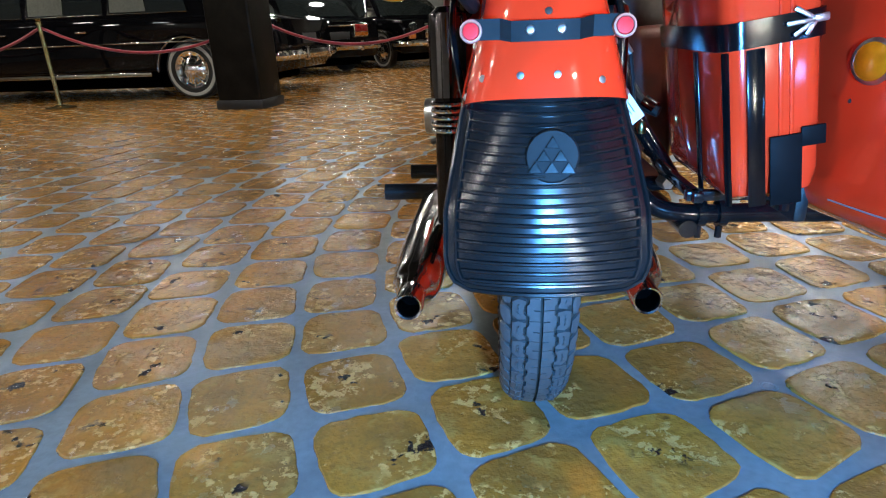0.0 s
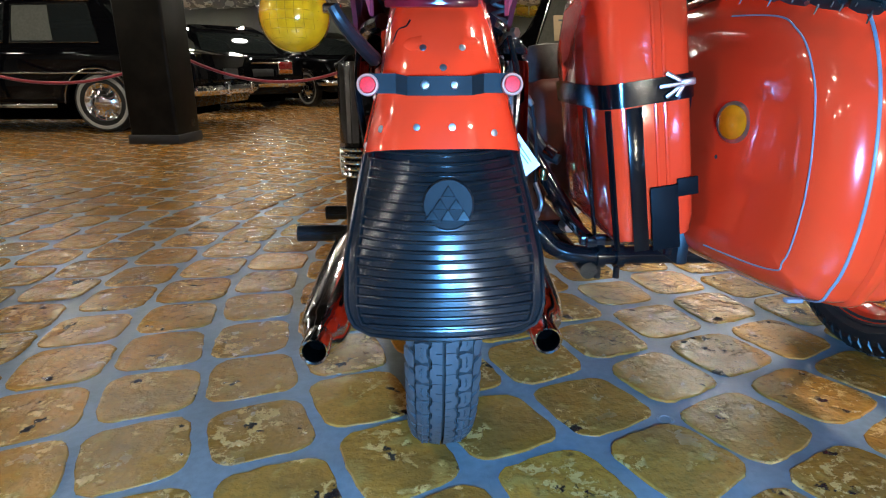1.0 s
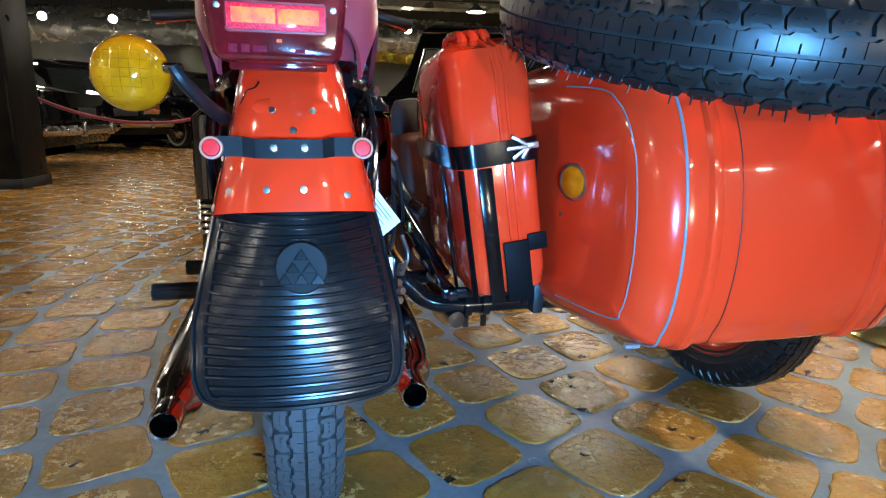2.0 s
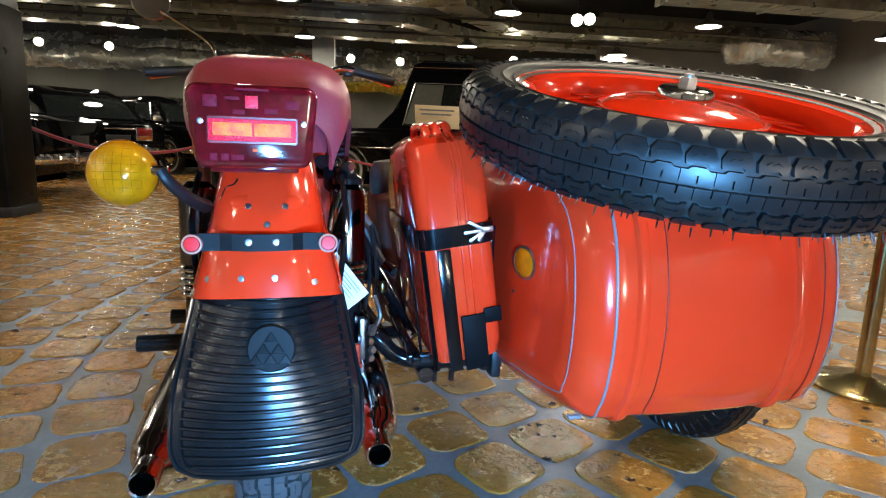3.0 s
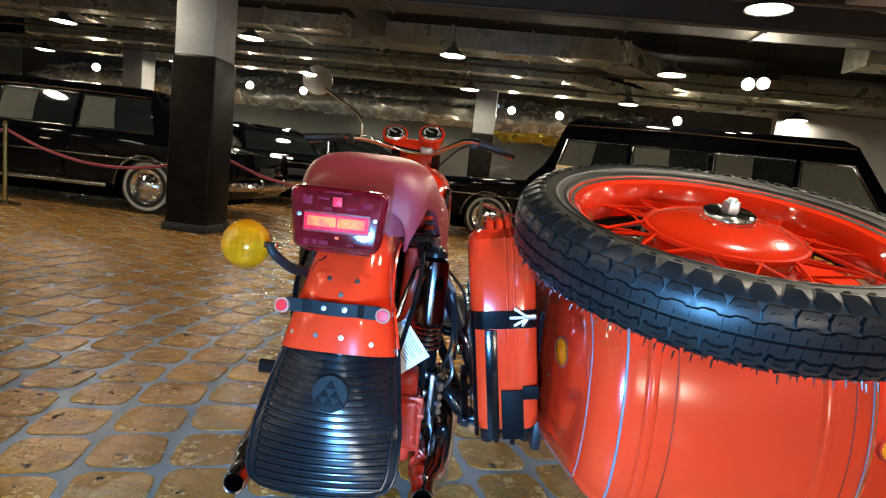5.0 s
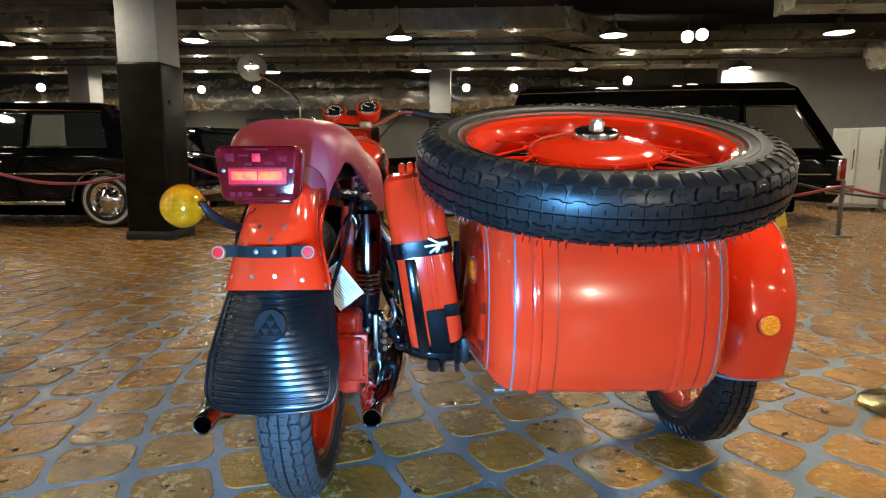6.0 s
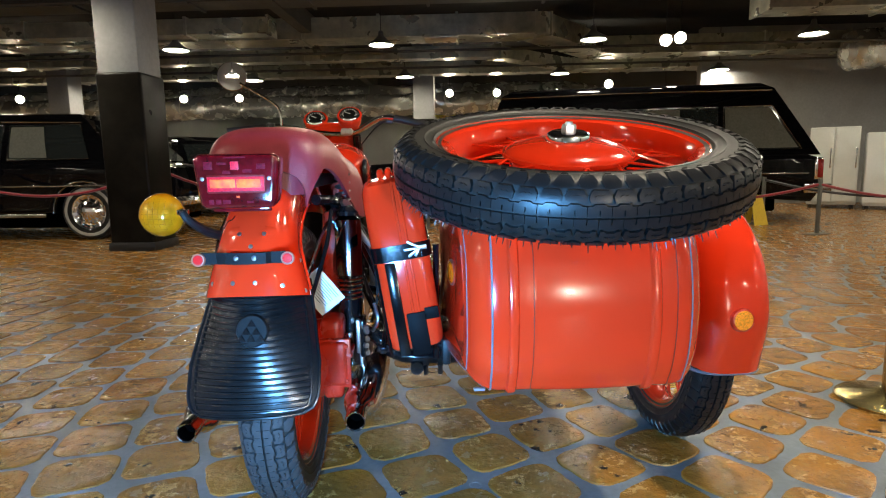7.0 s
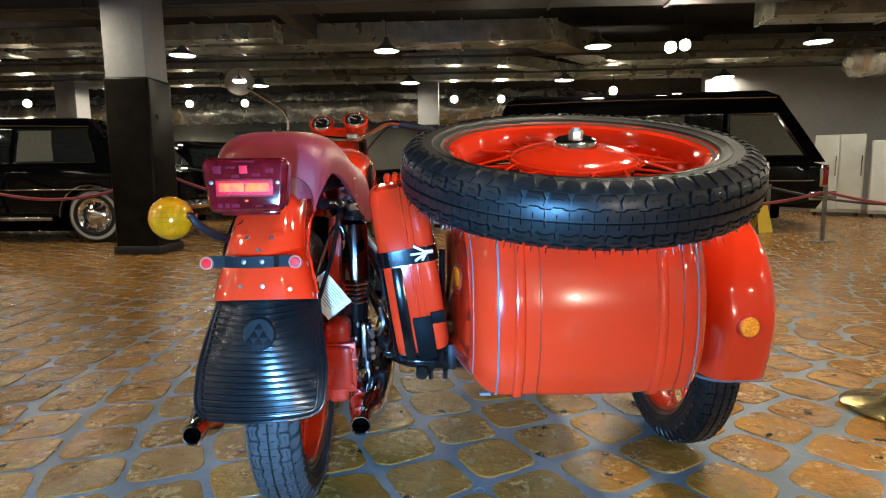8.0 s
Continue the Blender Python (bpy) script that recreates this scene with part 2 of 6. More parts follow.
def lathe(profile, n=48, bm=None, m=None, closed=False):
    """Turns (radius, height) points round the z axis."""
    made, tmp = bm or bmesh.new(), bmesh.new()
    rings = []
    for r, z in profile:
        if r < 1e-6:
            rings.append([tmp.verts.new((0, 0, z))])
        else:
            rings.append([tmp.verts.new((r * math.cos(2 * math.pi * i / n), r * math.sin(2 * math.pi * i / n), z)) for i in range(n)])
    pairs = list(zip(rings, rings[1:] + ([rings[0]] if closed else [])))
    for a, b in pairs if closed else pairs[: len(rings) - 1]:
        for i in range(n):
            j = (i + 1) % n
            q = [a[i % len(a)], a[j % len(a)], b[j % len(b)], b[i % len(b)]]
            q = [v for k, v in enumerate(q) if v not in q[:k]]
            if len(q) > 2:
                tmp.faces.new(q)
    if m is not None:
        bmesh.ops.transform(tmp, matrix=m, verts=tmp.verts)
    return merge(made, tmp)


def spline(points, per=8, closed=False):
    """A Catmull-Rom curve through points of any dimension."""
    p = [np.array(q, float) for q in points]
    n, out = len(p), []
    spans = n if closed else n - 1
    for i in range(spans):
        if closed:
            a, b, c, d = p[i - 1], p[i], p[(i + 1) % n], p[(i + 2) % n]
        else:
            a, b, c, d = p[max(i - 1, 0)], p[i], p[i + 1], p[min(i + 2, n - 1)]
        for k in range(per):
            t = k / per
            out.append(0.5 * (2 * b + (c - a) * t + (2 * a - 5 * b + 4 * c - d) * t * t + (3 * b - a - 3 * c + d) * t ** 3))
    if not closed:
        out.append(p[-1])
    return out


def tube(points, radius, n=10, bm=None, per=6, smooth_path=True):
    """A round bar along a path; radius is one number or one for each given point."""
    radii = radius if isinstance(radius, (list, tuple)) else [radius] * len(points)
    raw = [tuple(p) + (r,) for p, r in zip(points, radii)]
    pts = spline(raw, per) if smooth_path and len(raw) > 2 else [np.array(q, float) for q in raw]
    made, tmp = bm or bmesh.new(), bmesh.new()
    rings, up = [], None
    for i, q in enumerate(pts):
        d = Vector(pts[min(i + 1, len(pts) - 1)][:3] - pts[max(i - 1, 0)][:3]).normalized()
        if up is None:
            up = Vector((0, 0, 1)) if abs(d.z) < 0.9 else Vector((1, 0, 0))
        s = d.cross(up).normalized()
        up = s.cross(d).normalized()
        c = Vector(q[:3])
        rings.append([tmp.verts.new(c + (s * math.cos(2 * math.pi * k / n) + up * math.sin(2 * math.pi * k / n)) * max(q[3], 1e-4)) for k in range(n)])
    for a, b in zip(rings, rings[1:]):
        for k in range(n):
            tmp.faces.new((a[k], a[(k + 1) % n], b[(k + 1) % n], b[k]))
    tmp.faces.new(rings[0][::-1])
    tmp.faces.new(rings[-1])
    return merge(made, tmp)


def prism(outline, depth, axis="x", bevel=0.0, seg=3, bm=None, at=(0, 0, 0)):
    """A flat outline given thickness along an axis; bevel rounds its two rims."""
    made, tmp = bm or bmesh.new(), bmesh.new()
    put = {"x": lambda p, q, h: (h, p, q), "y": lambda p, q, h: (p, h, q), "z": lambda p, q, h: (p, q, h)}[axis]
    lo = [tmp.verts.new(put(p[0], p[1], -depth / 2)) for p in outline]
    hi = [tmp.verts.new(put(p[0], p[1], depth / 2)) for p in outline]
    a, b = tmp.faces.new(lo), tmp.faces.new(hi)
    n = len(lo)
    for i in range(n):
        tmp.faces.new((lo[i], lo[(i + 1) % n], hi[(i + 1) % n], hi[i]))
    bmesh.ops.recalc_face_normals(tmp, faces=tmp.faces)
    if bevel:
        bmesh.ops.bevel(tmp, geom=list({*a.edges, *b.edges}), offset=bevel, segments=seg, profile=0.5, affect="EDGES")
    bmesh.ops.translate(tmp, vec=at, verts=tmp.verts)
    return merge(made, tmp)


def grid(rows, cols, fn, thick=0.0, bm=None):
    """A sheet of fn(i / rows, j / cols) points; thick gives it a back along its normals."""
    made, tmp = bm or bmesh.new(), bmesh.new()
    pts = [[Vector(fn(i / rows, j / cols)) for j in range(cols + 1)] for i in range(rows + 1)]
    front = [[tmp.verts.new(p) for p in r] for r in pts]
    for i in range(rows):
        for j in range(cols):
            tmp.faces.new((front[i][j], front[i][j + 1], front[i + 1][j + 1], front[i + 1][j]))
    if thick:
        tmp.normal_update()
        back = [[tmp.verts.new(v.co - v.normal * thick) for v in r] for r in front]
        for i in range(rows):
            for j in range(cols):
                tmp.faces.new((back[i][j], back[i + 1][j], back[i + 1][j + 1], back[i][j + 1]))
        for i in range(rows):
            for j in (0, cols):
                tmp.faces.new((front[i][j], front[i + 1][j], back[i + 1][j], back[i][j]))
        for j in range(cols):
            for i in (0, rows):
                tmp.faces.new((front[i][j], front[i][j + 1], back[i][j + 1], back[i][j]))
    return merge(made, tmp)


def dome(radius, height, n=16):
    """A low round bolt head, base at z = 0."""
    return lathe([(radius, 0), (radius, height * 0.4), (radius * 0.75, height * 0.85), (0, height)], n)


def toward(normal, at):
    """A pose whose z axis points along the normal."""
    return Matrix.Translation(at) @ Vector(normal).to_track_quat("Z", "Y").to_matrix().to_4x4()

# ---- the hall ----
WEST, EAST, SOUTH, NORTH, TOP = -14.0, 9.0, -4.6, 15.6, 3.35


def setting(name, bm, mat, label, category, m=HALL, smooth=35):
    ob = part(name, bm, mat, None, "", m, smooth)
    return tagged(ob, label, category, kind="structure")


GROUT_COLOR = material("grey_joint_mortar", (0.128, 0.154, 0.164), 0.40, vary=0.14, grain=60, bump=0.35, bump_scale=120, dirt=(0.058, 0.060, 0.058), dirt_scale=4, dirt_amount=0.6)
floor = setting("floor", box(EAST - WEST + 0.6, NORTH - SOUTH + 0.6, 0.2, hall((EAST + WEST) / 2, (NORTH + SOUTH) / 2, -0.1038), turn=Matrix.Rotation(radians(HALL_TURN), 4, "Z")), GROUT_COLOR, "grey mortar bed of the stamped cobble floor", "floor", Matrix.Identity(4))
setting("ceiling", box(EAST - WEST + 0.6, NORTH - SOUTH + 0.6, 0.2, ((EAST + WEST) / 2, (NORTH + SOUTH) / 2, TOP + 0.1)), CEILING, "dark painted concrete ceiling slab", "ceiling")
WALL_LABEL = "plain grey plastered wall of the exhibition hall"
setting("wall_north", box(EAST - WEST + 0.6, 0.3, TOP, ((EAST + WEST) / 2, NORTH + 0.15, TOP / 2)), WALL_SHADED, WALL_LABEL, "wall")
setting("wall_east", box(0.3, NORTH - SOUTH, TOP, (EAST + 0.15, (NORTH + SOUTH) / 2, TOP / 2)), WALL_PAINT, WALL_LABEL, "wall")
setting("wall_west", box(0.3, NORTH - SOUTH, TOP, (WEST - 0.15, (NORTH + SOUTH) / 2, TOP / 2)), WALL_PAINT, WALL_LABEL, "wall")
setting("wall_south", box(EAST - WEST + 0.6, 0.3, TOP, ((EAST + WEST) / 2, SOUTH - 0.15, TOP / 2)), WALL_PAINT, WALL_LABEL, "wall")
# a partition behind the refrigerators
setting("wall_partition", box(4.2, 0.2, TOP, (7.0, 11.75, TOP / 2)), WALL_PAINT, "grey plastered partition wall behind the refrigerators", "wall")

# pillars
PILLAR = lambda: box(0.43, 0.43, TOP, (0, 0, TOP / 2), 0.012)


def pillar(a, b, name):
    root = setting(name, PILLAR(), PILLAR_WHITE, "square grey plastered concrete pillar clad in dark brown panels below", "pillar", HALL @ pose(a, b, 0))
    part("cladding", box(0.47, 0.47, 1.78, (0, 0, 0.92), 0.03, 4), PILLAR_DARK, root, "dark brown glossy cladding with rounded corners")
    part("plinth", box(0.50, 0.50, 0.09, (0, 0, 0.045), 0.008), BLACK_MATT, root)
    return root


PA, PB = (HALL.inverted() @ Vector((-2.24, 6.33, 0)))[:2]
for k, (a, b) in enumerate(((PA, PB), (PA + 2.55, PB + 6.6), (PA - 4.6, PB + 5.6), (PA - 6.0, PB), (PA, PB - 6.4 - 3.0), (PA + 8.2, PB - 8.0))):
    pillar(a, b, "pillar_%d" % (k + 1))

# ceiling ducts, beams and pipes
def duct(points, w, h, mat, name, label, seams=0.0):
    """A rectangular duct along level points of the hall's grid (a, b, z)."""
    bm = bmesh.new()
    rings = []
    pts = [Vector(p) for p in points]
    for i, p in enumerate(pts):
        d0 = (pts[i] - pts[i - 1]).normalized() if i else (pts[1] - pts[0]).normalized()
        d1 = (pts[i + 1] - pts[i]).normalized() if i < len(pts) - 1 else d0
        d = (d0 + d1).normalized()
        s = Vector((d.y, -d.x, 0)).normalized() * (w / 2 / max(0.5, d.dot(d1)))
        u = Vector((0, 0, h / 2))
        rings.append([bm.verts.new(p + x) for x in (-s - u, s - u, s + u, -s + u)])
    for a, b in zip(rings, rings[1:]):
        for k in range(4):
            bm.faces.new((a[k], a[(k + 1) % 4], b[(k + 1) % 4], b[k]))
    bm.faces.new(rings[0][::-1])
    bm.faces.new(rings[-1])
    flanges = []
    if seams:
        for p, q in zip(pts, pts[1:]):
            n = max(1, int((q - p).length / seams))
            ang = math.atan2(q.y - p.y, q.x - p.x)
            for k in range(n + 1):
                c = p.lerp(q, k / n)
                flanges.append((c, ang))
    ob = part(name, bm, mat, None, "", HALL)
    for c, ang in flanges:
        part("flange", box(0.035, w + 0.05, h + 0.05, c, turn=Matrix.Rotation(ang, 4, "Z")), mat, ob)
    return tagged(ob, label, "air duct", "ceiling ducts")


DUCT_LABEL = "galvanised sheet steel ventilation duct hung under the ceiling"
duct([(-9.0, 9.1, 2.88), (1.45, 9.1, 2.88), (2.75, 10.9, 2.88), (7.0, 10.9, 2.88)], 0.55, 0.3, DUCT, "air_duct", DUCT_LABEL, 1.1)
duct([(-9.0, 10.4, 2.76), (0.9, 10.4, 2.76), (2.4, 11.9, 2.76), (6.6, 11.9, 2.76)], 0.3, 0.2, DUCT, "air_duct", DUCT_LABEL, 1.5)
duct([(-10.0, 7.3, 3.0), (8.5, 7.3, 3.0)], 0.4, 0.35, DUCT_DARK, "air_duct", "dark painted ventilation duct under the ceiling", 1.4)
duct([(4.2, 7.9, 2.84), (8.8, 7.9, 2.84)], 0.5, 0.26, DUCT, "air_duct", DUCT_LABEL, 1.2)
duct([(-12.0, 12.3, 2.8), (8.0, 12.3, 2.8)], 0.35, 0.24, DUCT, "air_duct", DUCT_LABEL, 1.4)
duct([(-11.0, 5.6, 2.95), (-2.6, 5.6, 2.95)], 0.45, 0.3, DUCT_DARK, "air_duct", "dark painted ventilation duct under the ceiling", 1.3)
duct([(-10.0, 8.0, 2.72), (-2.2, 8.0, 2.72)], 0.3, 0.2, DUCT, "air_duct", DUCT_LABEL, 1.0)
duct([(-1.95, -4.0, 2.95), (-1.95, 15.2, 2.95)], 0.16, 0.28, DUCT_DARK, "ceiling_beam", "dark steel ceiling beam running the length of the hall")["category"] = "beam"
for b in (0.6, 3.9, 6.6, 13.4):
    duct([(-13.5, b, 3.2), (8.8, b, 3.2)], 0.3, 0.3, CEILING, "ceiling_beam", "dark concrete cross beam under the ceiling slab")["category"] = "beam"
for k, (b, z) in enumerate(((6.2, 2.86), (6.9, 2.8), (9.8, 2.7), (11.2, 2.66), (4.4, 2.95))):
    ob = part("ceiling_pipe", tube([(-12, b, z), (8.6, b, z)], 0.022, 8, smooth_path=False), DUCT_DARK, None, "", HALL)
    tagged(ob, "thin dark conduit pipe under the ceiling", "pipe", "ceiling pipes")
# ventilation grille below the wide duct and flat panels in the ceiling
grille = thing("ceiling_vent", HALL @ pose(0.05, 8.86, 2.70), "square galvanised air grille with slats under a duct", "vent")
part("frame", box(0.52, 0.30, 0.05, (0, 0, 0), 0.006), DUCT, grille)
for k in range(6):
    part("slat", box(0.46, 0.012, 0.03, (0, -0.105 + 0.042 * k, -0.03), turn=Matrix.Rotation(0.5, 4, "X")), DUCT, grille)
for a, b in ((3.1, 5.9), (2.55, 5.5), (3.65, 6.3)):
    ob = part("ceiling_panel", box(0.58, 0.58, 0.03, (0, 0, 0), 0.006), WALL_PAINT, None, "", HALL @ pose(a, b, 2.98, 0, 0, 25))
    tagged(ob, "pale square ceiling panel hung under dark pipes", "panel", "ceiling panels")

# crumpled foil lagging along the north side and by the east wall
def foil(a0, a1, b, z, r, mat=None, name="foil_duct"):
    n = int((a1 - a0) / 0.07)

    def at(i, j):
        ang = 2 * math.pi * j
        a = a0 + (a1 - a0) * i
        k = r * min(1.0, 0.02 + 14 * i, 0.02 + 14 * (1 - i)) * (1 + 0.42 * (0.6 * noise.noise((a * 2.1, math.cos(ang) * 1.5, math.sin(ang) * 1.5)) + 0.30 * noise.noise((a * 6, math.cos(ang) * 3, math.sin(ang) * 3))))
        return (a, b + k * math.cos(ang), z + k * math.sin(ang))

    ob = part(name, grid(n, 24, at), mat or FOIL, None, "", HALL, smooth=38)
    for k in range(1, max(2, int((a1 - a0) / 1.5))):
        ring = [(r * 0.98 + 0.012 * math.cos(q), 0.012 * math.sin(q)) for q in [2 * math.pi * w / 6 for w in range(6)]]
        part("tie_band", lathe(ring, 24, closed=True), DUCT, ob, "", Matrix.Translation((a0 + 1.5 * k, b, z)) @ Matrix.Rotation(radians(90), 4, "Y"))
    return tagged(ob, "round air duct lagged with crumpled silver foil", "air duct", "foil ducts")


foil(-12.5, 5.2, 14.2, 2.30, 0.26)
foil(-12.5, 4.0, 14.75, 2.62, 0.22)
foil(6.7, 8.9, 10.4, 2.66, 0.33)
foil(-0.4, 2.6, 14.5, 2.06, 0.24, FOIL_YELLOW)

# pendant lamps on a grid, all alike
def pendant():
    root = thing("pendant_lamp", pose(0, 0, 0), "round white pendant lamp with a dark enamel shade, lit", "lamp", "pendant lamps")
    part("shade", lathe([(0.0, 0.20), (0.03, 0.20), (0.045, 0.13), (0.09, 0.085), (0.185, 0.015), (0.19, 0.0), (0.182, 0.0), (0.085, 0.075), (0.0, 0.12)], 28), SHADE, root)
    part("diffuser", lathe([(0.0, 0.0), (0.12, 0.002), (0.172, 0.012), (0.0, 0.02)], 28), LAMP_LIT, root, "glowing white glass")
    part("cord", tube([(0, 0, 0.19), (0, 0, TOP - LAMP_Z)], 0.006, 6, smooth_path=False), BLACK_MATT, root)
    return root


first_lamp = pendant()
spots_of_lamps = [(a, b) for a in LAMP_A for b in LAMP_B if (a < 6.0 or (a < 8.5 and b < 9.0)) and b < NORTH - 0.4 and not (-3.0 < a < 4.0 and -3.0 < b < 0.0) and not (-1.0 < a < 0.0 and b < 4.0) and not (-4.0 < a < -3.0 and 1.0 < b < 4.0)]
first_lamp.matrix_world = Matrix.Translation(hall(*spots_of_lamps[0], LAMP_Z))
for a, b in spots_of_lamps[1:]:
    copy_thing(first_lamp, Matrix.Translation(hall(a, b, LAMP_Z)))


def spotlight(m):
    root = thing("spotlight", m, "small round halogen spotlight on a track, lit", "lamp", "spotlights")
    part("housing", lathe([(0.0, 0.12), (0.045, 0.12), (0.07, 0.05), (0.088, 0.0), (0.082, 0.0), (0.06, 0.03), (0.0, 0.05)], 20), SHADE, root)
    part("bulb", lathe([(0.0, -0.003), (0.05, 0.0), (0.078, 0.010), (0.0, 0.02)], 20), SPOT_LIT, root, "glowing bulb")
    part("bracket", tube([(0, 0, 0.08), (0, 0.02, 0.16)], 0.01, 6, smooth_path=False), BLACK_MATT, root)
    up = m.inverted().to_3x3() @ Vector((0, 0, TOP - m.translation.z))
    part("rod", tube([(0, 0.0, 0.09), Vector((0, 0.0, 0.09)) + up], 0.006, 6, smooth_path=False), BLACK_MATT, root)
    return root


def facing(p, q=(0.3, 0.3, 0.9)):
    """A spotlight's pose at p, its bulb turned to q."""
    d = Vector(q) - Vector(p)
    return toward(-d, p)


SPOTS = [(-4.31, 14.09, 2.44), (-2.99, 13.82, 2.42), (2.79, 12.97, 2.41), (4.3, 8.02, 2.52), (4.62, 8.25, 2.6), (4.75, 11.4, 2.38), (1.75, 13.1, 2.42), (-7.6, 13.6, 2.4), (-6.7, 13.9, 2.45)]
for p in SPOTS:
    spotlight(facing(p))
# fixtures for the overhead light and for the added fill on the left
for eye, target, power, cone in AIMED[1:]:
    spotlight(facing(Vector(eye) + Vector((0.0, 0.0, 0.04)), target))

# floodlights on their stands, all out of view; the blue one is added
def lamp_stand(x, y, top):
    stand = tagged(part("lamp_stand", tube([(x, y, top), (x, y, 0.02)], 0.014, 10, smooth_path=False), BLACK_MATT), "slim black lamp stand", "stand", "lamp stands")
    part("foot", lathe([(0, 0), (0.2, 0), (0.2, 0.014), (0, 0.02)], 28), BLACK_MATT, stand, "", pose(x, y, 0))


LOW = Vector(AIMED[0][0]) + Vector((0.02, -0.06, 0.0))
low_lamp = thing("floodlight", look(LOW, AIMED[0][1]), "warm halogen floodlight on a slim black stand, lit", "lamp")
part("housing", lathe([(0.0, 0.09), (0.06, 0.085), (0.10, 0.03), (0.115, -0.005), (0.108, -0.005), (0.09, 0.02), (0.0, 0.03)], 28), BLACK_MATT, low_lamp)
part("bulb", lathe([(0.0, 0.010), (0.02, 0.012), (0.03, 0.018), (0.0, 0.026)], 24), SPOT_LIT, low_lamp, "glowing bulb")
lamp_stand(LOW.x, LOW.y - 0.04, LOW.z - 0.02)
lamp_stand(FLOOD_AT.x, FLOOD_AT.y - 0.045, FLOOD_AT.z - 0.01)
lamp = thing("floodlight", FLOOD_TURN, "unseen blue floodlight on a slim black stand, added for cool light", "lamp")
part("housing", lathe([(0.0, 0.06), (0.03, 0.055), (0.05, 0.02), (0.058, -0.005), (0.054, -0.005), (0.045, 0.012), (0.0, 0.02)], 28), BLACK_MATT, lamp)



# ---- rope barriers ----
def stanchion(m, mat, height=0.95):
    root = thing("rope_post", m, "polished brass rope post on a round base" if mat is BRASS else "slim dark metal rope post on a flat foot", "post", "rope posts")
    if mat is BRASS:
        part("base", lathe([(0.0, 0.0), (0.16, 0.0), (0.163, 0.008), (0.15, 0.018), (0.06, 0.03), (0.035, 0.045), (0.0, 0.045)], 40), mat, root)
        part("pole", lathe([(0.0, 0.03), (0.025, 0.03), (0.025, height - 0.06), (0.0, height - 0.06)], 24), mat, root)
        part("finial", lathe([(0.0, height - 0.06), (0.034, height - 0.06), (0.034, height - 0.035), (0.024, height - 0.03), (0.03, height - 0.01), (0.02, height), (0.0, height + 0.004)], 24), mat, root)
    else:
        part("base", box(0.3, 0.14, 0.012, (0, 0, 0.006), 0.003), mat, root)
        part("pole", box(0.045, 0.03, height, (0, 0, height / 2), 0.004), mat, root)
    return root


def rope(p, q, sag, mat=VELVET, r=0.016):
    p, q = Vector(p), Vector(q)
    pts = [p.lerp(q, t / 8) - Vector((0, 0, sag * 4 * (t / 8) * (1 - t / 8))) for t in range(9)]
    ob = part("barrier_rope", tube(pts, r, 8, per=4), mat)
    return tagged(ob, "sagging dark red velvet barrier rope between posts", "rope", "barrier ropes")


POSTS = [(-4.62, 6.78), (-2.24, 6.78), (-0.10, 7.0), (-7.2, 7.1)]
for x, y in POSTS:
    stanchion(pose(x, y, 0), BRASS)
for (x, y), (u, v) in ((POSTS[0], POSTS[1]), (POSTS[1], POSTS[2]), (POSTS[3], POSTS[0])):
    rope((x, y, 0.86), (u, v, 0.86), 0.30)
stanchion(pose(2.14, 1.62, 0), BRASS)
stanchion(pose(4.3, 2.5, 0), BRASS)
rope((2.16, 1.63, 0.62), (4.3, 2.5, 0.86), 0.30)
for x, y, r in ((5.2, 6.0, 20), (5.3, 7.15, 10), (7.9, 5.6, 0), (2.9, 7.2, 0), (0.9, 7.6, 0)):
    stanchion(pose(x, y, 0, 0, 0, r), DUCT_DARK, 0.62)
rope((5.2, 6.0, 0.56), (7.9, 5.6, 0.6), 0.2)
rope((5.3, 7.15, 0.58), (7.9, 5.6, 0.6), 0.22, BLACK_MATT)
rope((2.9, 7.2, 0.56), (5.2, 6.0, 0.56), 0.2)
rope((0.9, 7.6, 0.56), (2.9, 7.2, 0.56), 0.15)

# refrigerators against the partition
def fridge(m, w, h, doors):
    root = thing("refrigerator", m, "old white enamelled refrigerator with long handles" if doors == 1 else "old white two-door refrigerator cabinet", "refrigerator", "refrigerators")
    part("body", box(w, 0.6, h - 0.06, (0, 0.05, h / 2 + 0.03), 0.02, 3), FRIDGE, root)
    dw = w / doors
    for k in range(doors):
        c = -w / 2 + dw * (k + 0.5)
        d = part("door", box(dw - 0.012, 0.05, h - 0.12, (c, -0.28, h / 2 + 0.05), 0.018, 3), FRIDGE, root)
        part("handle", box(0.02, 0.03, 0.34, (c + dw * 0.38, -0.32, h * 0.62), 0.006), CHROME, d, "chrome handle")
    for sx in (-1, 1):
        part("foot", box(0.06, 0.5, 0.06, (sx * (w / 2 - 0.06), 0.05, 0.03)), BLACK_MATT, root)
    return root


fridge(pose(8.10, 9.50, 0, 0, 0, -38), 0.72, 1.38, 2)
fridge(pose(8.56, 8.92, 0, 0, 0, -38), 0.56, 1.26, 1)
board = thing("info_board", pose(1.5, 5.0, 0, 0, 0, 0), "cream printed information board on a thin black stand", "sign")
part("panel", box(0.40, 0.012, 0.20, (0, 0, 0.985), 0.003, turn=Matrix.Rotation(-0.35, 4, "X")), BOARD, board)
part("stand", tube([(0, 0.03, 0.01), (0, 0.03, 0.95)], 0.012, 8, smooth_path=False), BLACK_MATT, board)
part("foot", lathe([(0, 0), (0.13, 0), (0.13, 0.012), (0, 0.014)], 24), BLACK_MATT, board)
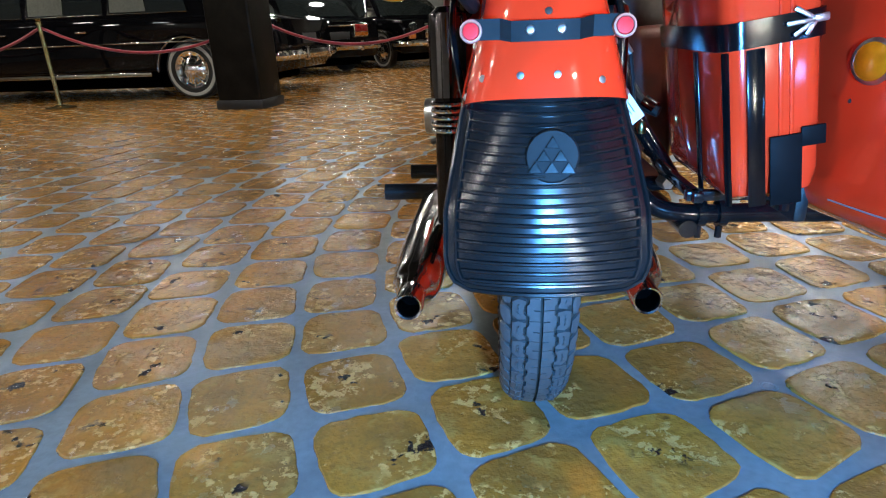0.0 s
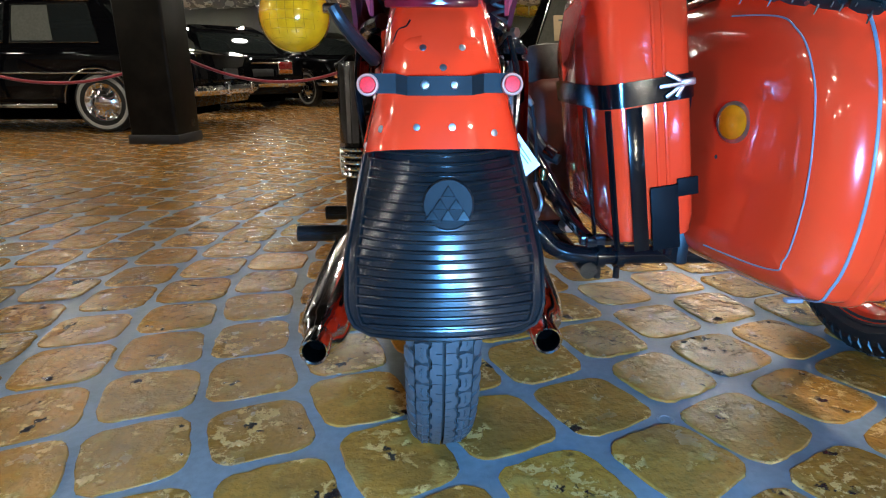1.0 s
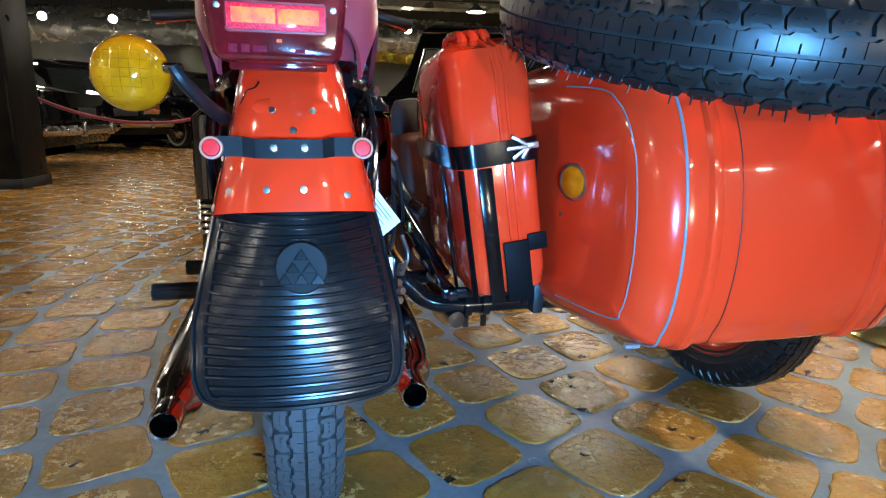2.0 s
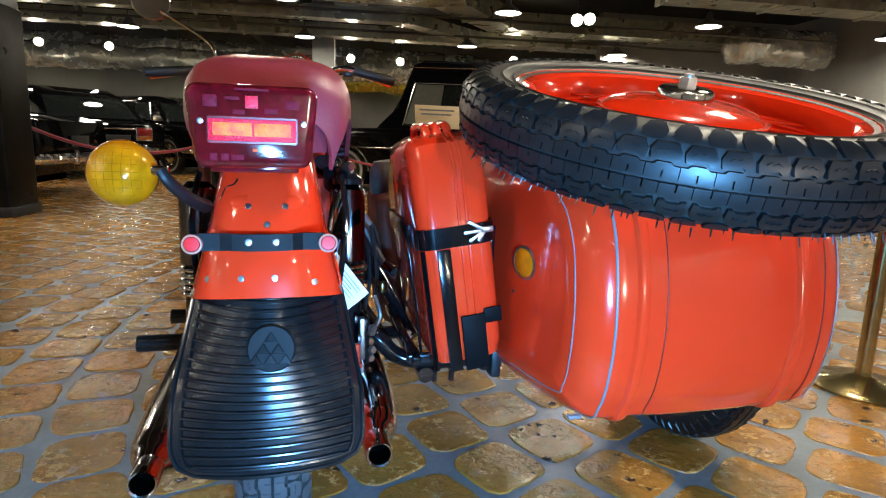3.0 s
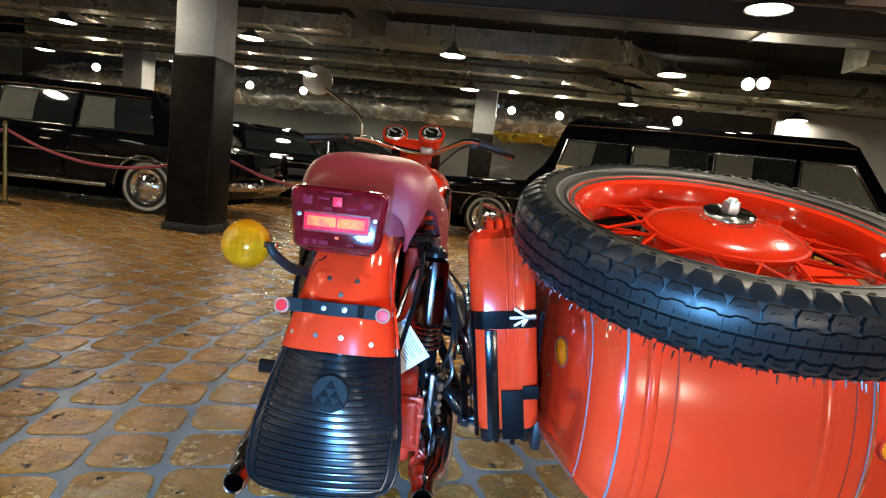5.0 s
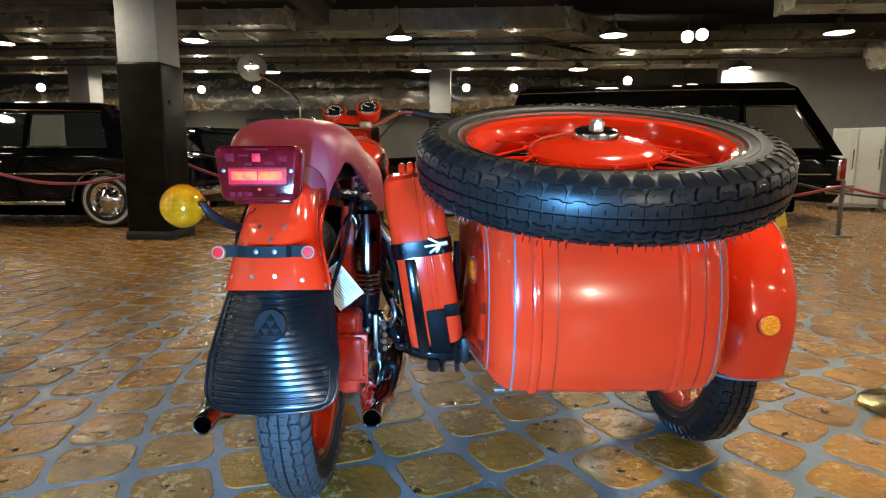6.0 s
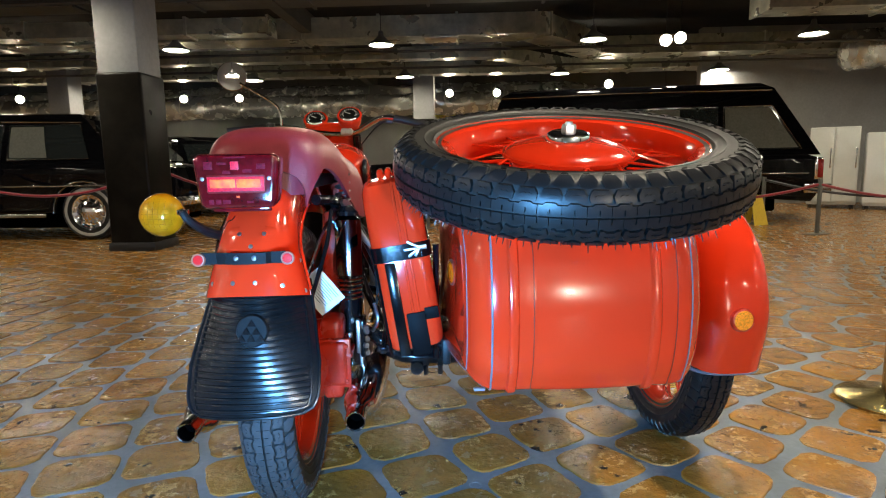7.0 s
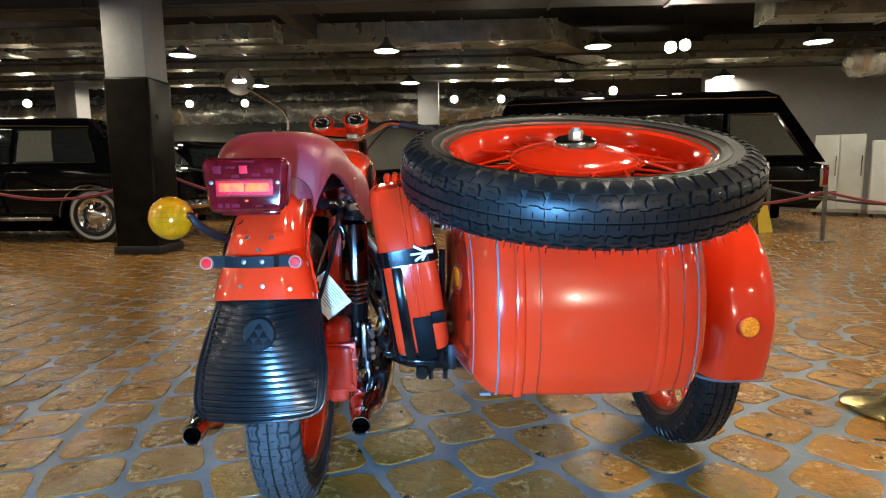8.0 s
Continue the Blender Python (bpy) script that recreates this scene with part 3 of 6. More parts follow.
for k in range(4):
    part("text_line", box(0.3 - 0.04 * (k % 3), 0.004, 0.012, (-0.02, -0.012 + 0.012 * k, 1.04 - 0.034 * k), turn=Matrix.Rotation(-0.35, 4, "X")), INK, board)

# yellow floor sign standing beside the estate car
sign = thing("floor_sign", pose(5.15, 7.12, 0, 0, 0, 20), "yellow plastic folding floor sign", "sign")
for s in (-1, 1):
    part("panel", prism([(-0.13, 0.0), (0.13, 0.0), (0.10, 0.40), (-0.10, 0.40)], 0.012, "y", 0.004, 1), YELLOW, sign, "", pose(0, s * 0.13, 0, -s * -13.5))

# ---- cars ----
def car_wheel(parent, at, r, w, side, white=True):
    """A wheel under its car: tyre with hub cap; side is the way its face looks along y."""
    m = Matrix.Translation(at) @ Matrix.Rotation(radians(-90 if side > 0 else 90), 4, "X")
    t = part("wheel", lathe([(r * 0.62, -w / 2), (r * 0.9, -w / 2), (r * 0.98, -w * 0.35), (r, 0), (r * 0.98, w * 0.35), (r * 0.9, w / 2), (r * 0.62, w / 2)], 40), TYRE, parent, "", m)
    if white:
        part("whitewall", lathe([(r * 0.76, w / 2 + 0.001), (r * 0.81, w / 2 + 0.006), (r * 0.87, w / 2 + 0.001)], 40), WHITEWALL, t, "white tyre band")
    cap = [(r * 0.64, w * 0.30), (r * 0.63, w * 0.46), (r * 0.56, w * 0.42), (r * 0.48, w * 0.34), (r * 0.36, w * 0.40), (r * 0.30, w * 0.5), (r * 0.16, w * 0.58), (0, w * 0.6)]
    part("hub_cap", lathe(cap, 40), CHROME, t, "polished chrome hub cap")
    for k in range(10):
        part("cap_fin", box(0.016, r * 0.2, 0.02, (0, r * 0.48, w * 0.38), 0.004, turn=None), CHROME, t, "", Matrix.Rotation(k * math.pi / 5, 4, "Z"))
    return t


def limousine(m, label, length=5.6, width=1.95, height=1.55, roof=(0.30, 0.78), tail=True, raised=0.0, front_signals=False, curtains=False, inset=0.24, group="black cars"):
    """A black saloon along x, its front towards -x, wheels on z = 0."""
    root = thing("black_limousine", m, label, "car", group)
    L, W = length, width
    belt, sill = 0.92, 0.28
    x0, x1 = -L / 2, L / 2
    wf, wr, wr_r = x0 + 0.17 * L, x1 - 0.20 * L, 0.36

    def arch(c):
        return [(c + 0.375 * math.cos(a), 0.33 + 0.375 * math.sin(a)) for a in [math.pi * k / 10 for k in range(11)]]

    low = [(x1 - 0.02, 0.42), (x1, 0.62), (x1 - 0.03, 0.86), (x1 - 0.25, belt), (0, belt + 0.03), (x0 + 0.3 * L, belt + 0.03), (x0 + 0.10, belt - 0.06), (x0, 0.72), (x0 + 0.02, 0.45), (x0 + 0.1, sill)]
    outline = low + list(reversed([(x, z) for x, z in arch(wf)])) + list(reversed([(x, z) for x, z in arch(wr)]))
    outline += [(x1 - 0.12, sill)]
    part("body", prism(outline, W, "y", 0.07, 4), CAR_BLACK, root)
    # glasshouse
    r0, r1 = x0 + roof[0] * L, x0 + roof[1] * L
    top = height + raised
    rake_f, rake_r, mid_r = 0.55, 0.62 if raised == 0 else 0.66, 0.5 if raised == 0 else 0.72
    cab = bmesh.new()
    stations = [(belt - 0.02, r0 - rake_f, r1 + rake_r, W / 2 - 0.06), (belt + 0.30, r0 - rake_f * 0.42, r1 + rake_r * mid_r, W / 2 - 0.14), (top - 0.10, r0 - 0.03, r1 + 0.10, W / 2 - 0.23), (top - 0.02, r0 + 0.12, r1 - 0.05, W / 2 - 0.31), (top, r0 + 0.35, r1 - 0.3, W / 2 - 0.45)]
    rings = []
    for z, a, b, h in stations:
        rings.append([cab.verts.new(v) for v in ((a, -h, z), ((a * 2 + b) / 3, -h - 0.02, z), ((a + 2 * b) / 3, -h - 0.02, z), (b, -h, z), (b, h, z), ((a + 2 * b) / 3, h + 0.02, z), ((a * 2 + b) / 3, h + 0.02, z), (a, h, z))])
    for p, q in zip(rings, rings[1:]):
        for k in range(8):
            cab.faces.new((p[k], p[(k + 1) % 8], q[(k + 1) % 8], q[k]))
    cab.faces.new(rings[-1])
    cab.faces.new(rings[0][::-1])
    part("cabin", cab, CAR_BLACK, root, smooth=50)
    # black block added to keep light from passing under the car
    part("underbody", box(L * 0.84, W * 0.80, 0.20, (0, 0, 0.24), 0.03, 2), SHADOW_BLACK, root, "near-black underbody block that deepens the shade below")

    # side windows lie in the sloping sides of the cabin
    def side(x, z, s):
        zs = [q[0] for q in stations]
        hs = [q[3] for q in stations]
        return (x, s * (float(np.interp(z, zs, hs)) + 0.024), z)

    zb, zt = belt + 0.06, top - 0.16 - raised * 0.45
    n = 4 if raised else 3
    gap = 0.07
    for s in (-1, 1):
        span = (r1 + (0.46 if raised else 0.22)) - (r0 - 0.2)
        for k in range(n):
            a = r0 - 0.2 + span * k / n + gap / 2
            b = r0 - 0.2 + span * (k + 1) / n - gap / 2
            la = 0.16 if k == 0 else 0.0
            lb = (0.36 if raised else 0.14) if k == n - 1 else 0.0
            glass = grid(2, 2, lambda i, j: side((a + la * i) + ((b - lb * i) - (a + la * i)) * j, zb + (zt - zb) * i, s), 0.006)
            w = part("side_window", glass, GLASS, root)
            part("window_trim", tube([side(a, zb, s), side(b, zb, s), side(b - lb, zt, s), side(a + la, zt, s), side(a, zb, s)], 0.007, 6, smooth_path=False), CAR_TRIM, w, "thin chrome window trim")
            if curtains:
                fold = grid(2, 14, lambda i, j: (lambda p: (p[0], p[1] + s * (0.006 + 0.004 * math.sin(j * 40)), p[2]))(side(a + la * i + (b - lb * i - a - la * i) * (0.03 + (0.92 if k == n - 1 and raised else 0.46) * j), zb + 0.02 + (zt - zb - 0.04) * i, s)))
                part("curtain", fold, CURTAIN, w, "grey gathered curtain")
        part("side_trim", box(L * 0.94, 0.02, 0.02, (0, s * (W / 2 + 0.004), 0.66), 0.006), CAR_TRIM, root, "chrome side strip")
        part("sill_trim", box(wr - wf - 0.95, 0.02, 0.05, ((wf + wr) / 2, s * (W / 2 - 0.002), 0.31), 0.008), CAR_TRIM, root, "chrome sill strip")
        part("roof_gutter", tube([side(r0 - 0.1, top - 0.13, s), side((r0 + r1) / 2, top - 0.11, s), side(r1 + 0.06, top - 0.13, s)], 0.009, 6), CAR_TRIM, root, "chrome roof gutter")
        for k in range(2):
            part("door_handle", box(0.14, 0.03, 0.025, (r0 + 0.55 + 1.05 * k, s * (W / 2 + 0.012), 0.80), 0.008), CHROME, root, "chrome door handle")
        for c in (wf, wr):
            ring = [(c + 0.382 * math.cos(a), s * (W / 2 + 0.002), 0.33 + 0.382 * math.sin(a)) for a in [math.pi * k / 12 for k in range(13)]]
            part("arch_trim", tube(ring, 0.009, 6, per=1), CAR_TRIM, root, "chrome wheel-arch trim")
            car_wheel(root, (c, s * (W / 2 - 0.16), wr_r - 0.02), wr_r - 0.02, 0.19, s)
    # windscreen and rear window
    for a, ra, zlo, sgn in ((r0, -rake_f, belt + 0.04, 1), (r1, rake_r, belt + 0.04, -1)):
        def pane(i, j):
            z = zlo + (top - 0.16 - zlo) * i
            x = float(np.interp(z, [q[0] for q in stations], [q[1] if sgn > 0 else q[2] for q in stations])) - sgn * 0.012
            h = float(np.interp(z, [q[0] for q in stations], [q[3] for q in stations])) - 0.10
            return (x, -h + 2 * h * j, z)
        part("windscreen" if sgn > 0 else "rear_window", grid(4, 4, pane, 0.006), GLASS, root)
    for x, s in ((x0, -1), (x1, 1)):
        part("bumper", tube([(x - s * 0.25, -W / 2 - 0.03, 0.46), (x + s * 0.02, -W / 2 + 0.08, 0.46), (x + s * 0.08, 0, 0.46), (x + s * 0.02, W / 2 - 0.08, 0.46), (x - s * 0.25, W / 2 + 0.03, 0.46)], 0.055, 10), CHROME, root, "heavy chrome bumper")
        for k in (-1, 1):
            part("overrider", box(0.07, 0.06, 0.16, (x + s * 0.11, k * 0.42, 0.47), 0.02, 3), CHROME, root)
        part("plate_panel", box(0.012, 0.5, 0.12, (x + s * 0.012, 0, 0.64), 0.004), PAPER if s < 0 else BLACK_MATT, root)
    if tail:
        for k in (-1, 1):
            l = part("tail_light", box(0.05, 0.26, 0.12, (x1 + 0.0, k * (W / 2 - inset), 0.755), 0.02, 3), CAR_TAIL, root, "red and amber tail light")
            part("amber_strip", box(0.05, 0.26, 0.06, (x1 + 0.0, k * (W / 2 - inset), 0.66), 0.012, 2), CAR_AMBER, l, "amber lens strip")
            part("bezel", box(0.03, 0.30, 0.23, (x1 - 0.006, k * (W / 2 - inset), 0.72), 0.02, 3), CHROME, l, "chrome bezel")
        part("boot_trim", box(0.03, W * 0.55, 0.025, (x1 - 0.002, 0, 0.80), 0.008), CHROME, root, "chrome boot strip")
    for k in (-1, 1):
        hl = part("headlight", lathe([(0, 0.03), (0.06, 0.025), (0.085, 0.0), (0.085, -0.04)], 24), GLASS, root, "", Matrix.Translation((x0 - 0.005, k * (W / 2 - 0.24), 0.72)) @ Matrix.Rotation(radians(-90), 4, "Y"))
        part("headlight_ring", lathe([(0.085, 0.012), (0.1, 0.008), (0.104, -0.03), (0.085, -0.03)], 24), CHROME, hl)
        if front_signals:
            part("signal_lamp", box(0.04, 0.16, 0.09, (x0 - 0.0, k * (W / 2 - 0.2), 0.58), 0.015, 3), CAR_AMBER, root, "amber signal lamp")
    part("grille", box(0.04, 0.8, 0.26, (x0 + 0.0, 0, 0.66), 0.01), CHROME, root, "chrome radiator grille")
    return root


# the long limousine beside the pillar, side on
W1 = Vector((-3.23, 7.34, 0))
turn1 = Matrix.Rotation(radians(HALL_TURN + 3), 4, "Z")
limousine(Matrix.Translation(W1) @ turn1 @ pose(-1.72, 0.82, 0), "long black limousine with white-banded tyres and curtained windows", 5.7, curtains=True, tail=False)
# cars behind it, seen from their tails
limousine(pose(-3.95, 12.35, 0, 0, 0, -45), "black saloon with chrome bumper and red tail lights", 4.8, 1.8, 1.45, inset=0.40)
limousine(pose(-2.2, 13.7, 0, 0, 0, 135), "black saloon with chrome bumper and amber front signals", 4.6, 1.8, 1.45, front_signals=True)
# raised-roof estate beside the rope
hearse = limousine(pose(3.3, 8.85, 0, 0, 0, -14), "black long estate car with a raised roof and curtained windows", 6.3, 1.95, 1.5, roof=(0.33, 0.89), raised=0.40, curtains=True)
tagged(hearse, category="car")
corner = part("corner_light", box(0.07, 0.05, 0.24, (3.10, -0.965, 0.72), 0.012, 2), CAR_TAIL, hearse, "red tail light at the rear corner")
part("bezel", box(0.11, 0.04, 0.29, (3.085, -0.962, 0.72), 0.012, 2), CHROME, corner, "chrome bezel")
part("bumper_corner", box(0.34, 0.10, 0.12, (3.06, -0.99, 0.46), 0.02, 3), CHROME, hearse, "bright bumper end")
part("lock", box(0.03, 0.02, 0.06, (2.2, -0.985, 0.72), 0.006), CHROME, hearse)

# ---- wheels with wire spokes ----
WHEEL_R, TYRE_HALF = 0.345, 0.052


def tyre_ring(big=WHEEL_R, half=TYRE_HALF, rim=0.256):
    """A motorcycle tyre round z: shoulders, ribbed side walls and beads."""
    p = [(rim - 0.006, -half * 0.76), (rim + 0.006, -half * 0.84), (rim + 0.009, -half * 0.93), (rim + 0.013, -half * 0.90), (rim + 0.024, -half * 0.98), (rim + 0.027, -half * 1.03), (rim + 0.030, -half * 0.99), (big - 0.040, -half * 1.02), (big - 0.020, -half * 0.90), (big - 0.011, -half * 0.62), (big - 0.006, 0)]
    p = p + [(r, -z) for r, z in p[-2::-1]]
    inner = [(rim + 0.02, half * 0.5), (rim + 0.02, -half * 0.5)]
    return lathe(spline(p, 3) + [np.array(q) for q in inner], 96, closed=True)


def tread(big=WHEEL_R, half=TYRE_HALF, n=60):
    """Raised tread: two sawtooth centre bands, hexagonal blocks, shoulder lugs."""
    bm = bmesh.new()
    st = 2 * math.pi / n

    def block(k, outline, lift):
        lo, hi = [], []
        for a, z in outline:
            t = (k + a) * st
            base = float(np.interp(abs(z), (0, 0.032, 0.047, 0.0532), (big - 0.006, big - 0.011, big - 0.022, big - 0.040)))
            lo.append(bm.verts.new(((base - 0.003) * math.cos(t), (base - 0.003) * math.sin(t), z)))
            hi.append(bm.verts.new(((base + lift) * math.cos(t), (base + lift) * math.sin(t), z * (1 + lift * 6))))
        m = len(lo)
        bm.faces.new(hi)
        for i in range(m):
            bm.faces.new((lo[i], lo[(i + 1) % m], hi[(i + 1) % m], hi[i]))

    band_o = ((0.0, 0.0022), (0.475, 0.0022), (0.475, 0.0105), (0.53, 0.0105), (0.53, 0.0022), (0.97, 0.0022), (0.97, 0.0160), (0.80, 0.0160), (0.70, 0.0190), (0.30, 0.0190), (0.20, 0.0160), (0.0, 0.0160))
    hex_o = ((0.04, 0.0300), (0.10, 0.0206), (0.23, 0.0206), (0.32, 0.0234), (0.68, 0.0234), (0.77, 0.0206), (0.90, 0.0206), (0.96, 0.0300), (0.82, 0.0382), (0.18, 0.0382))
    wave_o = ((0.28, 0.0290), (0.40, 0.0310), (0.50, 0.0295), (0.60, 0.0310), (0.72, 0.0290), (0.72, 0.0303), (0.60, 0.0323), (0.50, 0.0308), (0.40, 0.0323), (0.28, 0.0303))
    lug_o = ((0.08, 0.0480), (0.18, 0.0408), (0.50, 0.0396), (0.82, 0.0408), (0.92, 0.0480), (0.76, 0.0535), (0.24, 0.0535))
    foot_o = ((0.30, 0.0534), (0.70, 0.0534), (0.62, 0.0562), (0.38, 0.0562))
    for k in range(n):
        for s in (-1, 1):
            off = 0.0 if s > 0 else 0.5
            for outline, shift, lift in ((band_o, 0, 0.0080), (hex_o, 0, 0.0082), (wave_o, 0, 0.0094), (lug_o, 0.5, 0.0076), (foot_o, 0.5, -0.002)):
                block(k + off + shift, [(x, s * z) for x, z in outline], lift)
    return bm


def mould_hairs(n=70, big=WHEEL_R, half=TYRE_HALF):
    """The thin rubber hairs that a new tyre keeps on one shoulder."""
    bm = bmesh.new()
    for k in range(n):
        a = 2 * math.pi * (k + random.uniform(-0.3, 0.3)) / n
        z = -half * random.uniform(0.72, 1.0)
        p = Vector(((big - 0.016) * math.cos(a), (big - 0.016) * math.sin(a), z))
        d = Vector((math.cos(a) * 0.5, math.sin(a) * 0.5, -1.0)).normalized() * random.uniform(0.006, 0.013)
        tube([p, p + d], [0.0013, 0.0007], 4, bm, smooth_path=False)
    return bm


MESH_TYRE = finish(tyre_ring(), SIDEWALL, "tyre")


def rounded_tread(mat):
    """The tread with its block faces shaded along the tyre's crown."""
    me = finish(tread(), mat, "tread", 25)
    normals = [Vector((0, 0, 1))] * len(me.loops)
    for f in me.polygons:
        c = f.center
        if f.normal.dot(Vector((c.x, c.y, 0)).normalized()) < 0.45:
            for l in f.loop_indices:
                normals[l] = f.normal.copy()
            continue
        for l in f.loop_indices:
            v = me.vertices[me.loops[l].vertex_index].co
            lean = float(np.interp(abs(v.z), (0, 0.02, 0.034, 0.048, 0.058), (0, 0.16, 0.42, 0.95, 1.5)))
            flat = Vector((v.x, v.y, 0)).normalized()
            normals[l] = (flat + Vector((0, 0, math.copysign(lean, v.z)))).normalized()
    me.normals_split_custom_set(normals)
    return me


MESH_TREAD, MESH_TREAD_PALE = rounded_tread(TYRE), rounded_tread(TREAD_PALE)
RIM = [(0.240, -0.034), (0.260, -0.043), (0.2645, -0.041), (0.2635, -0.036), (0.256, -0.032), (0.244, -0.028), (0.232, 0.0), (0.244, 0.028), (0.256, 0.032), (0.2635, 0.036), (0.2645, 0.041), (0.260, 0.043), (0.240, 0.034), (0.226, 0.010), (0.226, -0.010)]
MESH_RIM = finish(lathe(RIM, 80, closed=True), RED, "rim")
HUB = [(0, 0.044), (0.022, 0.044), (0.034, 0.042), (0.070, 0.039), (0.104, 0.032), (0.119, 0.025), (0.123, 0.021), (0.129, 0.020), (0.130, 0.014), (0.127, 0.010), (0.112, 0.006), (0.110, -0.020), (0.124, -0.024), (0.124, -0.034), (0.05, -0.05), (0.022, -0.056), (0, -0.056)]
MESH_HUB = finish(lathe(HUB, 48), RED, "hub")
SPOKE = {}
for side in (-1, 1):
    for lean in (-1, 1):
        a0, a1 = 0.0, lean * radians(19)
        SPOKE[side, lean] = finish(tube([(0.122, 0, side * 0.018), (0.234 * math.cos(a1), 0.234 * math.sin(a1), side * 0.004)], 0.0026, 6, smooth_path=False), RED, "spoke")


def wheel_parts(parent, m, hairs=False, worn=False):
    """Rim with its spokes, tyre with its tread, and hub, under a thing; worn picks the paler tread."""
    rim = part("rim", MESH_RIM, None, parent, "red painted steel rim", m)
    for k in range(20):
        side = 1 if k % 2 else -1
        lean = 1 if (k // 2) % 2 else -1
        part("spoke", SPOKE[side, lean], None, rim, "", Matrix.Rotation(2 * math.pi * k / 20, 4, "Z"))
    for k in range(20):
        side = 1 if k % 2 else -1
        lean = -1 if (k // 2) % 2 else 1
        part("spoke", SPOKE[side, lean], None, rim, "", Matrix.Rotation(2 * math.pi * (k + 0.45) / 20, 4, "Z"))
    t = part("tyre", MESH_TYRE, None, parent, "black tyre with new block tread", m)
    part("tread", MESH_TREAD_PALE if worn else MESH_TREAD, None, t)
    part("hub", MESH_HUB, None, parent, "broad red wheel hub", m)
    if hairs:
        tagged(part("mould_hair", mould_hairs(190), TYRE, t), kind="stuff")
    return rim


# ---- the motorcycle ----
BIKE = pose(0.177, 1.31, 0, 0, 0, -1.4)
bike = thing("motorcycle", BIKE, "red touring motorcycle with a maroon seat and ribbed rubber mudflap", "motorcycle")
AXLE = Matrix.Rotation(radians(90), 4, "Y")
wheel_parts(bike, Matrix.Translation((0, 0, WHEEL_R)) @ AXLE, worn=True)
wheel_parts(bike, Matrix.Translation((0, 1.50, WHEEL_R)) @ AXLE)


def arch_shell(path, halves, depths, thick=0.003, rows=48, cols=28, power=0.62, bm=None):
    """A mudguard: an arched section swept along a path of (v, w)."""
    pts = spline([tuple(p) + (h, d) for p, h, d in zip(path, halves, depths)], 10)

    def at(i, j):
        k = i * (len(pts) - 1)
        a = min(int(k), len(pts) - 2)
        q = pts[a] + (pts[a + 1] - pts[a]) * (k - a)
        d = pts[a + 1][:2] - pts[a][:2]
        n = np.array((d[1], -d[0])) / np.linalg.norm(d)
        ph = (j - 0.5) * math.pi
        s = math.copysign(abs(math.sin(ph)) ** power, ph)
        drop = q[3] * (1 - max(0.0, math.cos(ph)) ** 0.8)
        return (q[2] * s, q[0] - n[0] * drop, q[1] - n[1] * drop)

    return grid(rows, cols, at, thick, bm)


# path runs from the front over the wheel to the rear, outward on the left of the way
GUARD = [(0.30, 0.70), (0.20, 0.775), (0.08, 0.822), (-0.06, 0.832), (-0.18, 0.808), (-0.27, 0.762), (-0.325, 0.705), (-0.351, 0.648), (-0.365, 0.590)]
GUARD_H = [0.068, 0.068, 0.068, 0.068, 0.069, 0.072, 0.078, 0.088, 0.100]
GUARD_D = [0.06, 0.07, 0.08, 0.085, 0.085, 0.085, 0.085, 0.085, 0.080]
GUARD_BACK = list(reversed(GUARD))
rear_guard = part("rear_mudguard", arch_shell(GUARD, GUARD_H, GUARD_D, 0.003), RED, bike, "glossy red rear mudguard")


def guard_edge(side):
    """The lower edge of the rear mudguard, from its rear end forwards."""
    pts = spline([tuple(p) + (h, d) for p, h, d in zip(GUARD, GUARD_H, GUARD_D)], 4)
    out = []
    for a, b in zip(pts, pts[1:]):
        d = b[:2] - a[:2]
        n = np.array((d[1], -d[0])) / np.linalg.norm(d)
        out.append((side * (a[2] + 0.001), a[0] - n[0] * a[3], a[1] - n[1] * a[3]))
    return out[::-1]


def on_guard(v_w, s, out=0.0):
    """A point on the outside of the rear mudguard at the level w, s of the half width aside."""
    pts = spline([tuple(p) + (h, d) for p, h, d in zip(GUARD_BACK, GUARD_H[::-1], GUARD_D[::-1])], 10)
    k = min(range(len(pts) - 1), key=lambda i: abs(pts[i][1] - v_w) + (9 if pts[i][0] > -0.1 else 0))
    q = pts[k]
    d = pts[k + 1][:2] - pts[k][:2]
    n = np.array((d[1], -d[0])) / np.linalg.norm(d)
    if n[0] > 0:
        n = -n
    ph = math.asin(min(1.0, abs(s) ** (1 / 0.62)))
    drop = q[3] * (1 - math.cos(ph) ** 0.8)
    return Vector((q[2] * s, q[0] - n[0] * (drop - out), q[1] - n[1] * (drop - out))), Vector((s * 0.5, n[0], n[1])).normalized()


for s in (-1, 1):
    part("mudguard_edge", tube(guard_edge(s)[:26], 0.0050, 10, per=2), RED, rear_guard, "rolled mudguard edge")
for w, s in ((0.613, -0.34), (0.616, 0.10), (0.611, 0.62), (0.613, -0.78), (0.600, -0.96), (0.600, 0.96), (0.705, -0.30), (0.705, 0.30), (0.685, 0.0), (0.668, 0.97), (0.668, -0.97)):
    p, n = on_guard(w, s)
    part("bolt", dome(0.0055, 0.004, 10), STEEL, rear_guard, "", toward(n, p))
# shallow pressed plate above the strap
plate = bmesh.new()
p, n = on_guard(0.712, 0)
lathe([(0, 0.0022), (0.034, 0.0018), (0.041, -0.001)], 32, plate, toward(n, p) @ Matrix.Diagonal((1.15, 0.42, 1, 1)))
part("pressed_plate", plate, RED, rear_guard)

